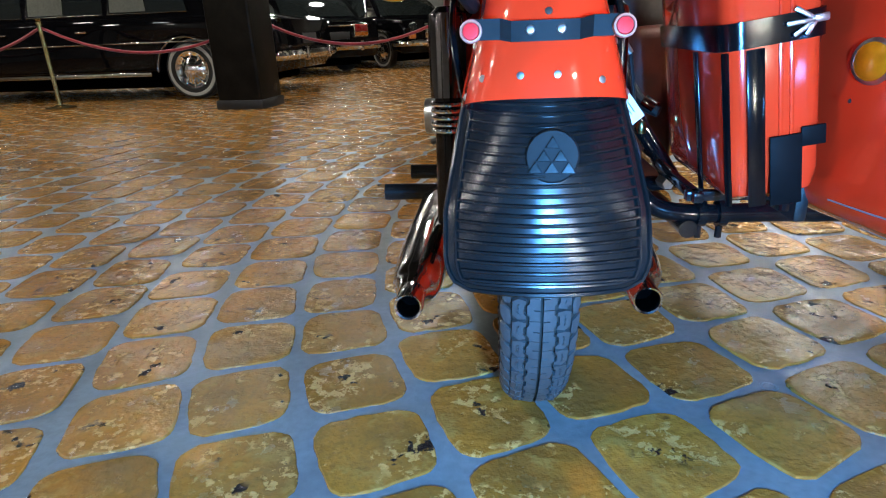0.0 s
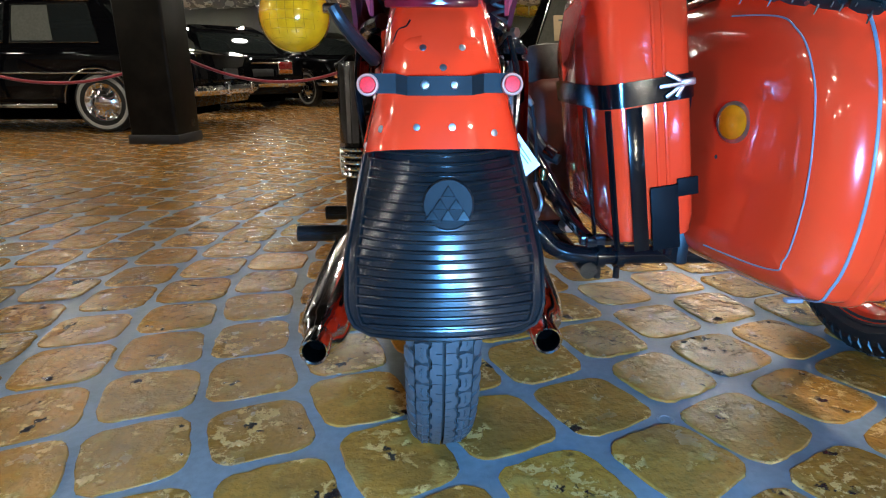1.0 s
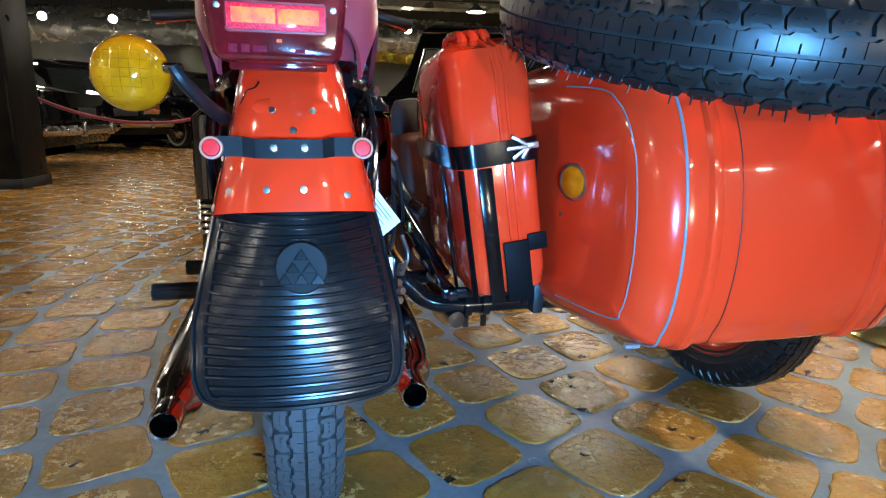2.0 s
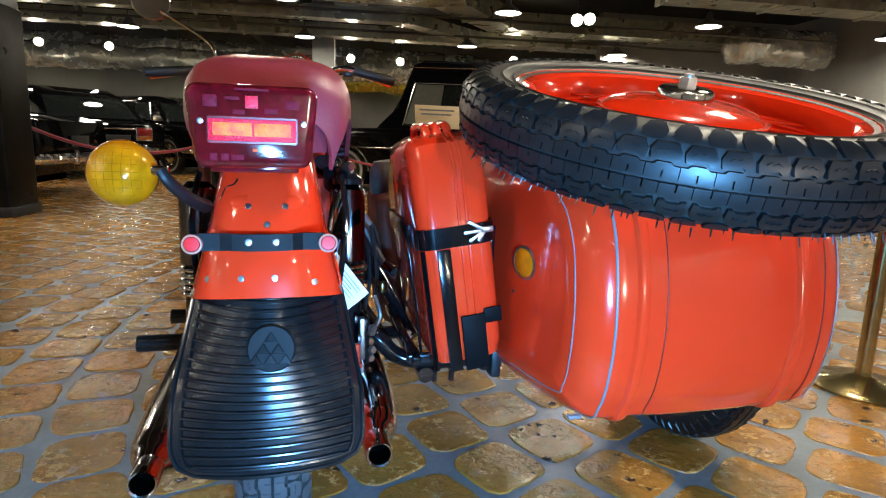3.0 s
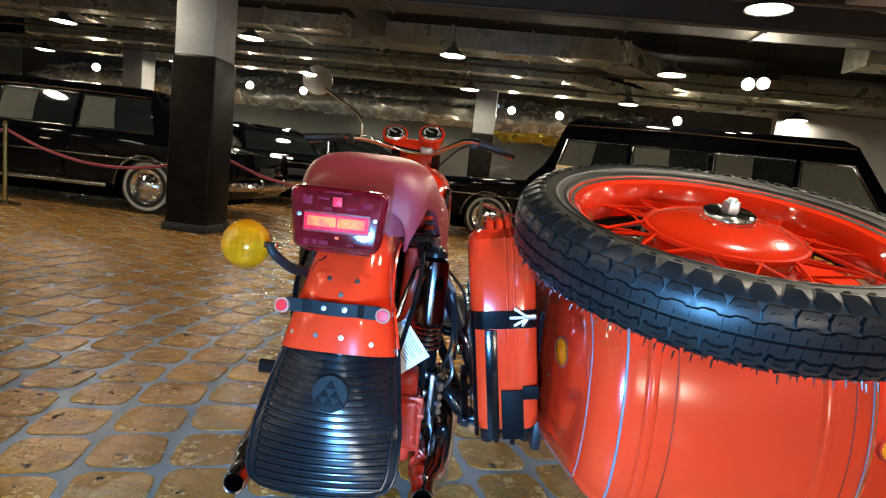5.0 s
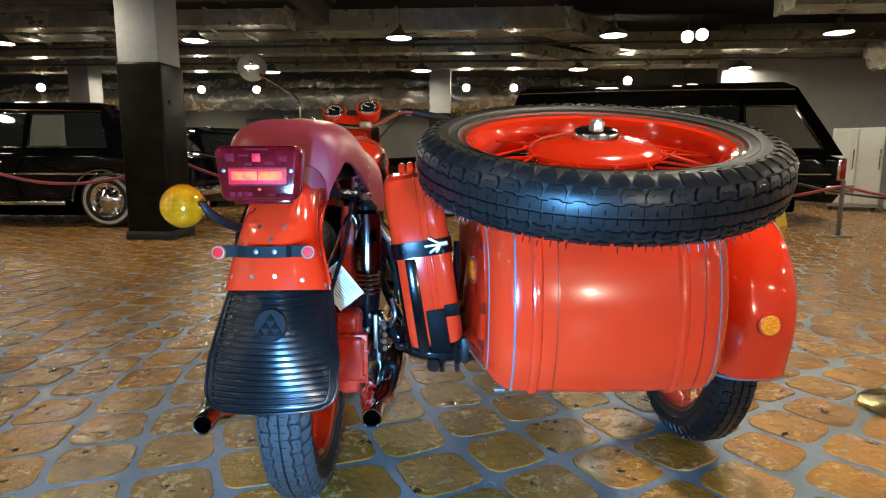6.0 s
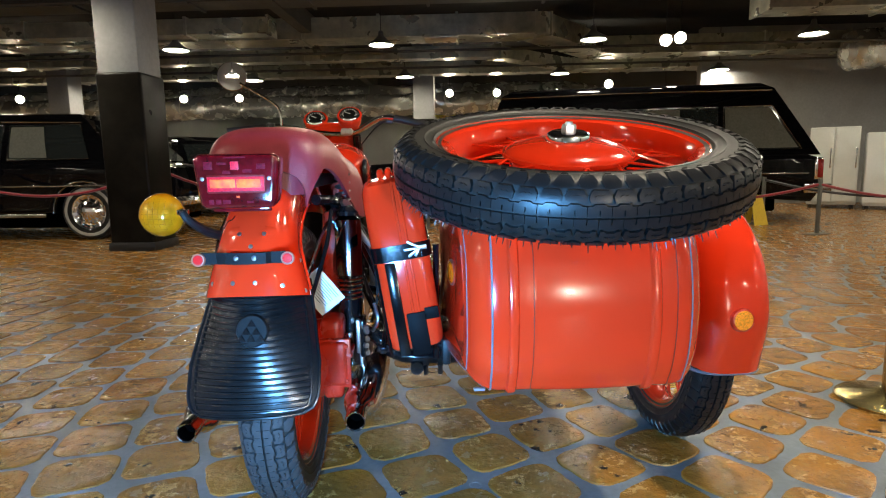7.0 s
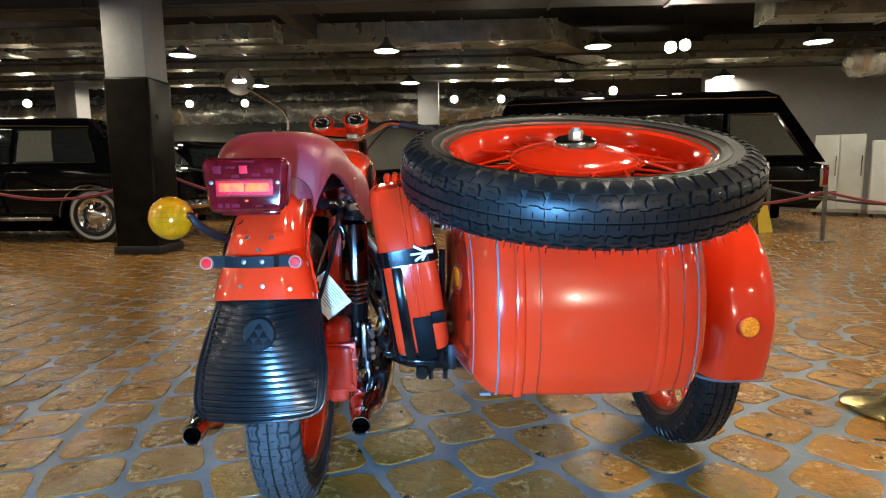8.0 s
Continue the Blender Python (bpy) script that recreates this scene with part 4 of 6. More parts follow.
# strap with two round reflectors
strap = part("reflector_strap", grid(12, 2, lambda i, j: (-0.083 + 0.156 * i, -0.357 - (0.012 if abs(i - 0.5) > 0.30 else 0.004) + 0.02 * (2 * i - 1) ** 2 * (abs(i - 0.5) < 0.3), 0.652 + 0.022 * j + 0.003 * (abs(i - 0.5) > 0.25)), 0.004), RUBBER_DULL, bike, "black rubber strap across the mudguard")
for s in (-1, 1):
    m = toward((0, -1, 0.12), (s * 0.082 - 0.005, -0.372, 0.664))
    r = part("reflector", lathe([(0, 0.0100), (0.0085, 0.0095), (0.0094, 0.007), (0, 0.006)], 28), REFLECTOR_RED, strap, "round red reflector", m)
    part("reflector_ring", lathe([(0.0092, 0.0085), (0.0098, 0.0100), (0.0119, 0.0095), (0.0125, 0.0070), (0.0122, 0.0), (0.010, -0.012), (0, -0.012)], 28), CREAM, strap, "cream plastic ring", m)
    part("bolt", dome(0.0055, 0.004, 10), STEEL, strap, "", toward((0, -1, 0.2), (s * 0.017 - 0.005, -0.364, 0.664)))

# ribbed rubber mudflap
def flap_at(i, j):
    """i runs down, j across; a barrel bend that flattens towards the hem."""
    w = 0.602 - 0.236 * i
    t = 2 * j - 1
    half = 0.096 + 0.028 * min(1.0, i * 1.6) ** 0.9
    if i > 0.82:
        k = (i - 0.82) / 0.18
        half -= 0.030 * (1 - math.sqrt(max(0.0, 1 - k * k)))
    v = -0.350 - 0.065 * i - 0.008 * math.sin(i * math.pi)
    bend = 0.074 * (1 - i) ** 1.2 + 0.018
    return half * t, v + bend * abs(t) ** 2.1, w


RIBS = 20
flap = part("mudflap", grid(48, 40, flap_at, -0.006), RUBBER, bike, "black ribbed rubber mudflap with a moulded disc", smooth=40)
for k in range(RIBS):
    i = 0.035 + 0.905 * k / (RIBS - 1)
    edge = 0.055 + (0.5 * (i - 0.86) if i > 0.86 else 0)
    run = [flap_at(i, edge + (1 - 2 * edge) * j / 24) for j in range(25)]
    part("rib", tube([(x, y - 0.0014, z) for x, y, z in run], [0.0026] * 25, 8, per=1), RUBBER, flap)
inner = [flap_at(0.035 + 0.905 * i / 20, 0.055) for i in range(21)] + [flap_at(0.955, 0.13 + 0.74 * j / 14) for j in range(15)] + [flap_at(0.94 - 0.905 * i / 20, 0.945) for i in range(21)]
part("rim_ridge", tube([(x, y - 0.0014, z) for x, y, z in inner], 0.0026, 6, per=1), RUBBER, flap)
hem = [flap_at(i / 24, 0) for i in range(25)] + [flap_at(1, j / 16) for j in range(1, 16)] + [flap_at(1 - i / 24, 1) for i in range(25)]
part("hem", tube(hem, 0.0034, 6, per=1), RUBBER, flap)
x, y, z = flap_at(0.32, 0.52)
EMBLEM = toward((-0.13, -1, 0.22), (0.004, y - 0.004, z))
disc = part("moulded_disc", lathe([(0, 0.003), (0.029, 0.003), (0.031, 0.0), (0.031, -0.004)], 40), RUBBER_DULL, flap, "round moulded emblem of plain triangles", EMBLEM)
for k, (ex, ey, up) in enumerate(((0, 0.006, 1), (-0.0095, -0.009, 1), (0.0095, -0.009, 1), (0, -0.0225, 1), (-0.019, -0.0225, 1), (0.019, -0.0225, 1))):
    tri = [(ex - 0.0085, ey), (ex + 0.0085, ey), (ex, ey + 0.0135 * up)]
    part("triangle", prism(tri, 0.003, "z", 0.0006, 1, at=(0, 0.003, 0.0044)), RUBBER, disc)

# tail light
def rounded(w, h, r, n=5, squeeze=0.0):
    """An outline of a rectangle with round corners; squeeze narrows its foot."""
    out = []
    for cx, cy, a0 in ((w / 2 - r, h / 2 - r, 0), (-w / 2 + r, h / 2 - r, 90), (-w / 2 + r, -h / 2 + r, 180), (w / 2 - r, -h / 2 + r, 270)):
        for k in range(n + 1):
            a = radians(a0 + 90 * k / n)
            x, y = cx + r * math.cos(a), cy + r * math.sin(a)
            out.append((x * (1 - squeeze * (0.5 - y / h)), y))
    return out


TAIL = Matrix.Translation((-0.013, -0.335, 0.809)) @ Matrix.Rotation(radians(2), 4, "X")
tail = part("tail_light", prism(rounded(0.160, 0.102, 0.016, 5, 0.13), 0.058, "y", 0.010, 3), LENS_DARK, bike, "dark red tail light with a bright reflector bar", TAIL)
bar_ob = part("reflector_bar", box(0.104, 0.004, 0.027, (0.0, -0.0295, -0.004), 0.001), LENS_RED, tail, "bright red prismatic bar")
for x, w in ((-0.024, 0.046), (0.0235, 0.044)):
    part("prism_field", box(w, 0.002, 0.016, (x, -0.0312, -0.003), 0.0006), LENS_HOT, bar_ob, "prisms with an orange glint painted on")
part("bar_frame", prism(rounded(0.108, 0.034, 0.004), 0.004, "y", 0.001, 1, at=(0, -0.0280, -0.004)), CAR_TAIL, tail)
for s in (-1, 1):
    part("screw", dome(0.004, 0.003, 10), STEEL, tail, "", toward((0, -1, 0), (s * 0.061, -0.029, 0.006)))
part("tail_base", prism(rounded(0.142, 0.094, 0.012, 5, 0.13), 0.02, "y", 0.004, 2, at=(0, 0.036, 0)), BLACK_MATT, tail)
part("tail_bracket", box(0.11, 0.012, 0.012, (0, 0.006, -0.053), 0.003), LENS_DARK, tail)
for x, z, w, h, mat in ((-0.047, -0.037, 0.009, 0.009, LENS_MARK), (-0.034, -0.037, 0.009, 0.009, LENS_MARK), (-0.019, -0.037, 0.015, 0.007, LENS_MARK), (0.024, -0.038, 0.012, 0.004, LENS_MARK), (0.002, -0.028, 0.006, 0.004, LENS_HOT), (-0.049, 0.030, 0.016, 0.014, LENS_MARK), (0.047, 0.028, 0.016, 0.010, LENS_MARK), (-0.001, 0.030, 0.015, 0.015, LENS_RED), (-0.024, 0.034, 0.018, 0.004, LENS_MARK), (0.000, 0.045, 0.040, 0.003, LENS_MARK), (0.022, 0.020, 0.016, 0.006, LENS_MARK), (-0.016, 0.018, 0.014, 0.006, LENS_MARK)):
    part("moulded_mark", box(w, 0.002, h, (x, -0.0292, z), 0.0006), mat, tail)

# long seat
SEAT_PATH = [(-0.222, 0.825, 0.088), (-0.205, 0.880, 0.106), (-0.15, 0.910, 0.118), (-0.05, 0.918, 0.130), (0.08, 0.908, 0.138), (0.20, 0.888, 0.148), (0.32, 0.872, 0.160), (0.42, 0.864, 0.158), (0.49, 0.845, 0.125)]
seat_pts = spline(SEAT_PATH, 8)


def seat_at(i, j):
    k = i * (len(seat_pts) - 1)
    a = min(int(k), len(seat_pts) - 2)
    v, w, h = seat_pts[a] + (seat_pts[a + 1] - seat_pts[a]) * (k - a)
    ph = (j - 0.5) * math.pi
    s = math.copysign(abs(math.sin(ph)) ** 0.55, ph)
    skirt = 0.075 + 0.115 * min(1.0, max(0.0, (v + 0.17) / 0.42))
    return (h * s, v, w - skirt * (1 - max(0.0, math.cos(ph)) ** 0.60))


seat = part("seat", grid(64, 28, seat_at, -0.008), SEAT, bike, "maroon leatherette double seat")
part("seat_back_skirt", grid(8, 16, lambda i, j: (0.086 * (2 * j - 1) * (1 + 0.06 * i), -0.222 + 0.03 * (2 * j - 1) ** 4 + 0.008 * i, 0.775 + 0.070 * i), 0.008), SEAT, seat)
piping = [seat_at(i / 40, 0.86) for i in range(1, 40)]
part("piping", tube([(x, y, z + 0.002) for x, y, z in piping], 0.003, 6, per=1), SEAT, seat, "raised seam piping")
part("piping", tube([(-x, y, z + 0.002) for x, y, z in piping], 0.003, 6, per=1), SEAT, seat, "raised seam piping")
part("seat_base", box(0.19, 0.60, 0.03, (0, 0.12, 0.80), 0.01), BLACK_MATT, bike)

# fuel tank, headlamp and bars
tank_pts = [(0.47, 0.82, 0.08, 0.06), (0.53, 0.87, 0.13, 0.10), (0.65, 0.91, 0.165, 0.13), (0.80, 0.925, 0.165, 0.14), (0.96, 0.90, 0.13, 0.12), (1.04, 0.87, 0.08, 0.07)]
tp = spline(tank_pts, 6)
tank = bmesh.new()
rings = []
for v, w, h, d in tp:
    rings.append([tank.verts.new((h * math.copysign(abs(math.cos(a)) ** 0.7, math.cos(a)), v, w - d + d * math.copysign(abs(math.sin(a)) ** 0.7, math.sin(a)))) for a in [2 * math.pi * k / 24 for k in range(24)]])
for a, b in zip(rings, rings[1:]):
    for k in range(24):
        tank.faces.new((a[k], a[(k + 1) % 24], b[(k + 1) % 24], b[k]))
tank.faces.new(rings[0])
tank.faces.new(rings[-1][::-1])
tank_ob = part("fuel_tank", tank, RED, bike, "glossy red fuel tank")
for s in (-1, 1):
    pad = prism([(0.045 * math.cos(a) * (1.25 if abs(math.cos(a)) > 0.5 else 1), 0.06 * math.sin(a)) for a in [2 * math.pi * k / 20 for k in range(20)]], 0.014, "x", 0.005, 2)
    part("knee_pad", pad, RUBBER, tank_ob, "black rubber knee pad", Matrix.Translation((s * 0.156, 0.62, 0.80)) @ Matrix.Rotation(radians(-18), 4, "X"))
part("tank_cap", lathe([(0.03, 0), (0.03, 0.012), (0.024, 0.018), (0, 0.02)], 24), CHROME, tank_ob, "chrome filler cap", pose(0, 0.74, 0.91))
FORK = Vector((0.005, 1.165, 0.98))
part("headlamp_shell", lathe([(0.0, -0.13), (0.05, -0.12), (0.085, -0.07), (0.095, 0.0), (0.095, 0.05), (0.088, 0.06), (0, 0.075)], 32), RED, bike, "red headlamp shell", Matrix.Translation(FORK + Vector((0, 0.13, -0.06))) @ Matrix.Rotation(radians(-90), 4, "X"))
for u, v, w in ((-0.098, 1.225, 1.038), (0.058, 1.170, 1.049)):
    m = Matrix.Translation((u, v, w)) @ Matrix.Rotation(radians(42), 4, "X")
    pod = part("gauge", lathe([(0, -0.06), (0.035, -0.055), (0.052, -0.02), (0.055, 0.012), (0.050, 0.018), (0.046, 0.016)], 32), RED, bike, "red instrument pod with chrome ring", m)
    part("gauge_ring", lathe([(0.036, 0.018), (0.041, 0.022), (0.046, 0.016), (0.040, 0.012)], 32, closed=True), CHROME, pod)
    part("gauge_face", lathe([(0, 0.0165), (0.037, 0.0165), (0.037, 0.012)], 32), BLACK_MATT, pod)
    part("gauge_glass", lathe([(0, 0.020), (0.037, 0.018), (0, 0.0172)], 32), GLASS, pod)
    part("needle", box(0.003, 0.030, 0.001, (0, 0.010, 0.0205), 0.0004, 1), PAPER, pod, "", Matrix.Rotation(radians(60), 4, "Z"))
    for k in range(14):
        part("dial_mark", box(0.0022 + 0.002 * (k % 2), 0.007, 0.001, (0, 0.030, 0.0202), 0.0003, 1), PAPER, pod, "", Matrix.Rotation(radians(-120 + 18.5 * k), 4, "Z"))
part("fork_yoke", box(0.18, 0.07, 0.07, (-0.02, 1.215, 0.995), 0.022, 4), RED, bike)
part("bar_clamp", box(0.05, 0.03, 0.03, (0.045, 1.145, 0.985), 0.008, 3), STEEL, bike, "bright alloy handlebar clamp")
bar = part("handlebar", tube([(-0.40, 0.99, 0.985), (-0.30, 1.03, 1.0), (-0.20, 1.10, 1.005), (-0.09, 1.17, 0.985), (0.03, 1.16, 0.975), (0.09, 1.14, 0.985), (0.165, 1.09, 1.022), (0.205, 1.06, 1.036), (0.26, 1.05, 1.032), (0.40, 1.03, 1.002)], 0.0115, 12), CHROME, bike, "chrome handlebar")
for s, a, b in ((1, (0.255, 1.052, 1.032), (0.40, 1.03, 1.0)), (-1, (-0.28, 1.04, 1.0), (-0.42, 0.98, 0.98))):
    part("grip", tube([a, b], 0.0165, 14, smooth_path=False), BLACK_MATT, bar, "black rubber grip")
    pivot = Vector(a) + Vector((-s * 0.02, 0.02, 0.0))
    part("lever", tube([pivot, pivot + Vector((s * 0.05, 0.045, -0.005)), Vector(b) + Vector((-s * 0.005, 0.055, -0.012))], [0.009, 0.006, 0.006], 8), CHROME, bar)
    part("switch", box(0.035, 0.04, 0.04, pivot, 0.008), BLACK_MATT, bar)
    part("cable", tube([pivot, pivot + Vector((-s * 0.06, 0.05, -0.03)), Vector((s * 0.10, 1.22, 0.93))], 0.004, 6), BLACK_MATT, bar)
mir = part("mirror_stem", tube([(-0.205, 1.00, 1.005), (-0.208, 1.0, 1.06), (-0.24, 1.0, 1.10), (-0.365, 1.01, 1.175)], 0.005, 8), CHROME, bike, "chrome mirror stem")
MIRROR_POSE = toward((0.2874, -0.9574, 0.0272), (-0.394, 1.010, 1.203))
part("mirror_back", lathe([(0.055, 0.0), (0.058, -0.004), (0.05, -0.018), (0.02, -0.028), (0, -0.03)], 36), CHROME, mir, "", MIRROR_POSE)
part("mirror_glass", lathe([(0, 0.0022), (0.03, 0.0021), (0.0555, 0.0018), (0.0556, 0.0), (0, -0.001)], 36), MIRROR, mir, "round mirror glass", MIRROR_POSE)
for s in (-1, 1):
    part("fork_leg", tube([(s * 0.085, 1.17, 0.97), (s * 0.085, 1.44, 0.36)], [0.018, 0.024], 14, smooth_path=False), BLACK_PAINT, bike, "black fork leg")
part("front_mudguard", arch_shell([(1.82, 0.50), (1.72, 0.65), (1.56, 0.735), (1.40, 0.74), (1.24, 0.66), (1.16, 0.52)], [0.07] * 6, [0.06] * 6, 0.003), RED, bike, "red front mudguard")
part("engine", box(0.30, 0.42, 0.30, (0, 0.66, 0.40), 0.06, 4), STEEL, bike, "grey alloy engine block")
for s in (-1, 1):
    cyl = part("cylinder", lathe([(0, 0.0), (0.055, 0.0), (0.055, 0.14), (0.06, 0.15), (0.05, 0.2), (0, 0.205)], 28), STEEL, bike, "finned alloy cylinder", Matrix.Translation((s * 0.06, 0.70, 0.43)) @ Matrix.Rotation(radians(90 * s), 4, "Y"))
    for k in range(7):
        part("fin", lathe([(0.05, 0), (0.078, 0), (0.078, 0.005), (0.05, 0.005)], 28, closed=True), STEEL, cyl, "", pose(0, 0, 0.02 + 0.018 * k))
    # silencers with an open chrome mouth
    u0 = 0.0
    y_tip, x_tip, z_tip = (-0.205, -0.204, 0.247) if s < 0 else (-0.212, 0.174, 0.261)
    fx = (0.93, 0.94, 0.96, 0.985) if s < 0 else (1.12, 1.12, 1.10, 1.04)
    sil = tube([(x_tip * fx[0], 0.62, 0.25), (x_tip * fx[0], 0.46, 0.262), (x_tip * fx[1], 0.36, 0.268), (x_tip * fx[2], 0.10, 0.264), (x_tip * fx[3], -0.09, z_tip), (x_tip, -0.14, z_tip), (x_tip, y_tip + 0.048, z_tip)], [0.020, 0.024, 0.044, 0.048, 0.045, 0.030, 0.0238], 22)
    sil_ob = part("silencer", sil, CHROME, bike, "chromed silencer with a worn open tip")
    tip = toward((0, -1, 0), (x_tip, y_tip, z_tip))
    part("silencer_mouth", lathe([(0.0195, 0.001), (0.0225, 0.003), (0.024, 0.0), (0.0240, -0.05), (0.0200, -0.05)], 28, closed=True), CHROME, sil_ob, "", tip)
    # black cap closes the bore and stands for its dark depth
    part("silencer_bore", lathe([(0.0196, -0.004), (0.0190, -0.044), (0, -0.044)], 24), SHADOW_BLACK, sil_ob, "sooty bore with its dark depth painted black", tip)
    # shock absorbers
    ux = 0.144 * s
    sh = part("shock_sleeve", lathe([(0, 0.160), (0.020, 0.158), (0.026, 0.152), (0.0345, 0.146), (0.0355, 0.135), (0.0355, 0.0), (0.030, 0.0)], 28), CHROME_DARK, bike, "dark chrome shock absorber sleeve", pose(ux, 0.07, 0.548, -4))
    for k in range(5):
        part("spring_coil", lathe([(0.0315 + 0.0045 * math.cos(a), 0.0045 * math.sin(a)) for a in [2 * math.pi * q / 8 for q in range(8)]], 28, closed=True), CHROME, sh, "", pose(0, 0, -0.010 - 0.012 * k, 4))
    part("shock_rod", lathe([(0, 0.02), (0.027, 0.02), (0.029, -0.10), (0.030, -0.24), (0, -0.24)], 20), BLACK_PAINT, sh)
    part("swing_arm", tube([(s * 0.105, 0.50, 0.33), (s * 0.11, 0.0, 0.335)], 0.018, 12, smooth_path=False), BLACK_PAINT, bike)
    part("frame_tube", tube([(s * 0.085, -0.06, 0.755), (s * 0.125, 0.10, 0.745), (s * 0.11, 0.42, 0.72), (s * 0.09, 0.95, 0.80)], 0.013, 10), BLACK_PAINT, bike, "black frame tube")
    part("guard_stay", tube([(s * 0.095, -0.27, 0.55), (s * 0.12, -0.16, 0.66), (s * 0.12, -0.06, 0.73)], 0.005, 8), BLACK_PAINT, bike)
    part("lower_frame_tube", tube([(s * 0.11, 0.10, 0.735), (s * 0.12, 0.30, 0.52), (s * 0.12, 0.42, 0.26), (s * 0.12, 1.0, 0.24)], 0.014, 10), BLACK_PAINT, bike)
# side boxes, battery and air cleaner under the seat
for s in (-1, 1):
    part("side_box", prism([(0.12, 0.47), (0.34, 0.47), (0.38, 0.56), (0.36, 0.71), (0.14, 0.71), (0.10, 0.60)], 0.05, "x", 0.014, 3, at=(s * 0.092, 0, 0)), RED_DULL, bike, "dull red tool box under the seat")
    part("box_strap", box(0.006, 0.014, 0.25, (s * 0.119, 0.25, 0.59), 0.002), BLACK_PAINT, bike)
part("battery", box(0.12, 0.15, 0.22, (0.0, 0.50, 0.62), 0.012, 3), BLACK_MATT, bike, "black battery case")
part("air_cleaner", lathe([(0, 0.07), (0.06, 0.07), (0.068, 0.055), (0.068, -0.055), (0.06, -0.07), (0, -0.07)], 28), BLACK_PAINT, bike, "black round air cleaner", Matrix.Translation((0.10, 0.52, 0.50)) @ AXLE)
part("gearbox", box(0.22, 0.30, 0.24, (0.02, 0.42, 0.40), 0.05, 4), STEEL, bike, "grey alloy gearbox")
part("seat_spring", tube([(0.13 + 0.018 * math.cos(a), 0.12 + 0.018 * math.sin(a), 0.725 + 0.0055 * a / 1.57) for a in [1.57 * k for k in range(17)]], 0.004, 6, per=4), STEEL, bike, "small coiled seat spring")
part("brake_rod", tube([(0.165, 0.02, 0.36), (0.20, 0.22, 0.37), (0.205, 0.45, 0.33)], 0.005, 8), STEEL, bike)
part("brake_lever", box(0.012, 0.022, 0.09, (0.168, 0.012, 0.395), 0.004), STEEL, bike)
part("frame_gusset", box(0.03, 0.14, 0.12, (0.150, 0.20, 0.40), 0.012, 3), BLACK_PAINT, bike, "black frame gusset")
part("silencer_bracket", box(0.010, 0.05, 0.09, (0.172, 0.06, 0.315), 0.003), STEEL, bike)
part("guard_loop", tube([(0.082, -0.20, 0.60), (0.098, -0.12, 0.66), (0.112, -0.03, 0.70), (0.118, 0.04, 0.67), (0.120, 0.06, 0.62)], 0.0055, 8), CHROME, bike, "thin chrome stay loop")
part("shock_cap", lathe([(0, 0.030), (0.014, 0.028), (0.020, 0.018), (0.030, 0.010), (0.030, 0.0), (0, 0.0)], 24), BLACK_PAINT, bike, "black shock absorber cap", pose(0.144, 0.062, 0.706, -4))
for y, z, r in ((0.10, 0.735, 0.012), (0.16, 0.728, 0.009), (0.05, 0.742, 0.010)):
    part("frame_nut", lathe([(0, 0.010), (r * 0.85, 0.010), (r, 0.007), (r, 0), (0, 0)], 6), STEEL, bike, "", toward((0.6, -0.8, 0.1), (0.140, y - 0.02, z)))
part("hose", tube([(0.16, 0.22, 0.66), (0.21, 0.20, 0.56), (0.235, 0.16, 0.515), (0.262, 0.14, 0.50)], 0.011, 10), BLACK_MATT, bike, "black rubber hose")
part("hose_clip", tube([(0.236, 0.155, 0.522), (0.255, 0.142, 0.508)], 0.0128, 12, smooth_path=False), CHROME_DARK, bike, "dull steel hose clip")
# final drive casting on the right of the rear wheel
part("final_drive", lathe([(0, 0.07), (0.05, 0.065), (0.085, 0.045), (0.10, 0.02), (0.10, 0.0), (0, 0.0)], 36), RED_DULL, bike, "red cast final drive housing", Matrix.Translation((0.055, 0.0, 0.345)) @ AXLE)
part("drive_neck", box(0.058, 0.085, 0.085, (0.108, -0.02, 0.420), 0.018, 3), RED_DULL, bike)
part("drive_case", box(0.070, 0.10, 0.115, (0.112, -0.035, 0.352), 0.012, 3), RED_DULL, bike, "red cast drive casing")
part("drive_foot", box(0.05, 0.06, 0.05, (0.110, -0.05, 0.287), 0.012, 3), RED_DULL, bike)
part("drive_flange", box(0.082, 0.012, 0.125, (0.114, -0.072, 0.352), 0.004, 2), RED_DULL, bike)
part("drive_rib", box(0.090, 0.09, 0.010, (0.114, -0.035, 0.372), 0.003, 2), RED_DULL, bike)
for dx, dz in ((-0.028, 0.045), (0.030, 0.045), (-0.028, -0.045), (0.030, -0.045)):
    part("drive_bolt", dome(0.006, 0.005, 8), RED_DULL, bike, "", toward((0, -1, 0), (0.114 + dx, -0.079, 0.352 + dz)))
for k, (y, z) in enumerate(((-0.06, 0.42), (-0.07, 0.37), (-0.06, 0.32), (0.0, 0.44), (-0.02, 0.30))):
    part("bolt", dome(0.008, 0.006, 8), STEEL, bike, "", toward((1, -0.2, 0), (0.153, y, z)))
for s, y, z, x1, x2 in ((-1, 0.315, 0.302, -0.11, -0.325), (-1, 0.535, 0.300, -0.12, -0.290), (1, 0.315, 0.302, 0.11, 0.25)):
    part("footrest", tube([(x1, y, z), (x1 + 0.25 * (x2 - x1), y, z), (x1 + 0.3 * (x2 - x1), y, z), (x2, y, z)], [0.010, 0.010, 0.020, 0.020], 16, smooth_path=False), RUBBER, bike, "black rubber footrest")
part("kick_pedal", tube([(-0.13, 0.60, 0.40), (-0.24, 0.66, 0.36)], 0.010, 8, smooth_path=False), BLACK_MATT, bike)

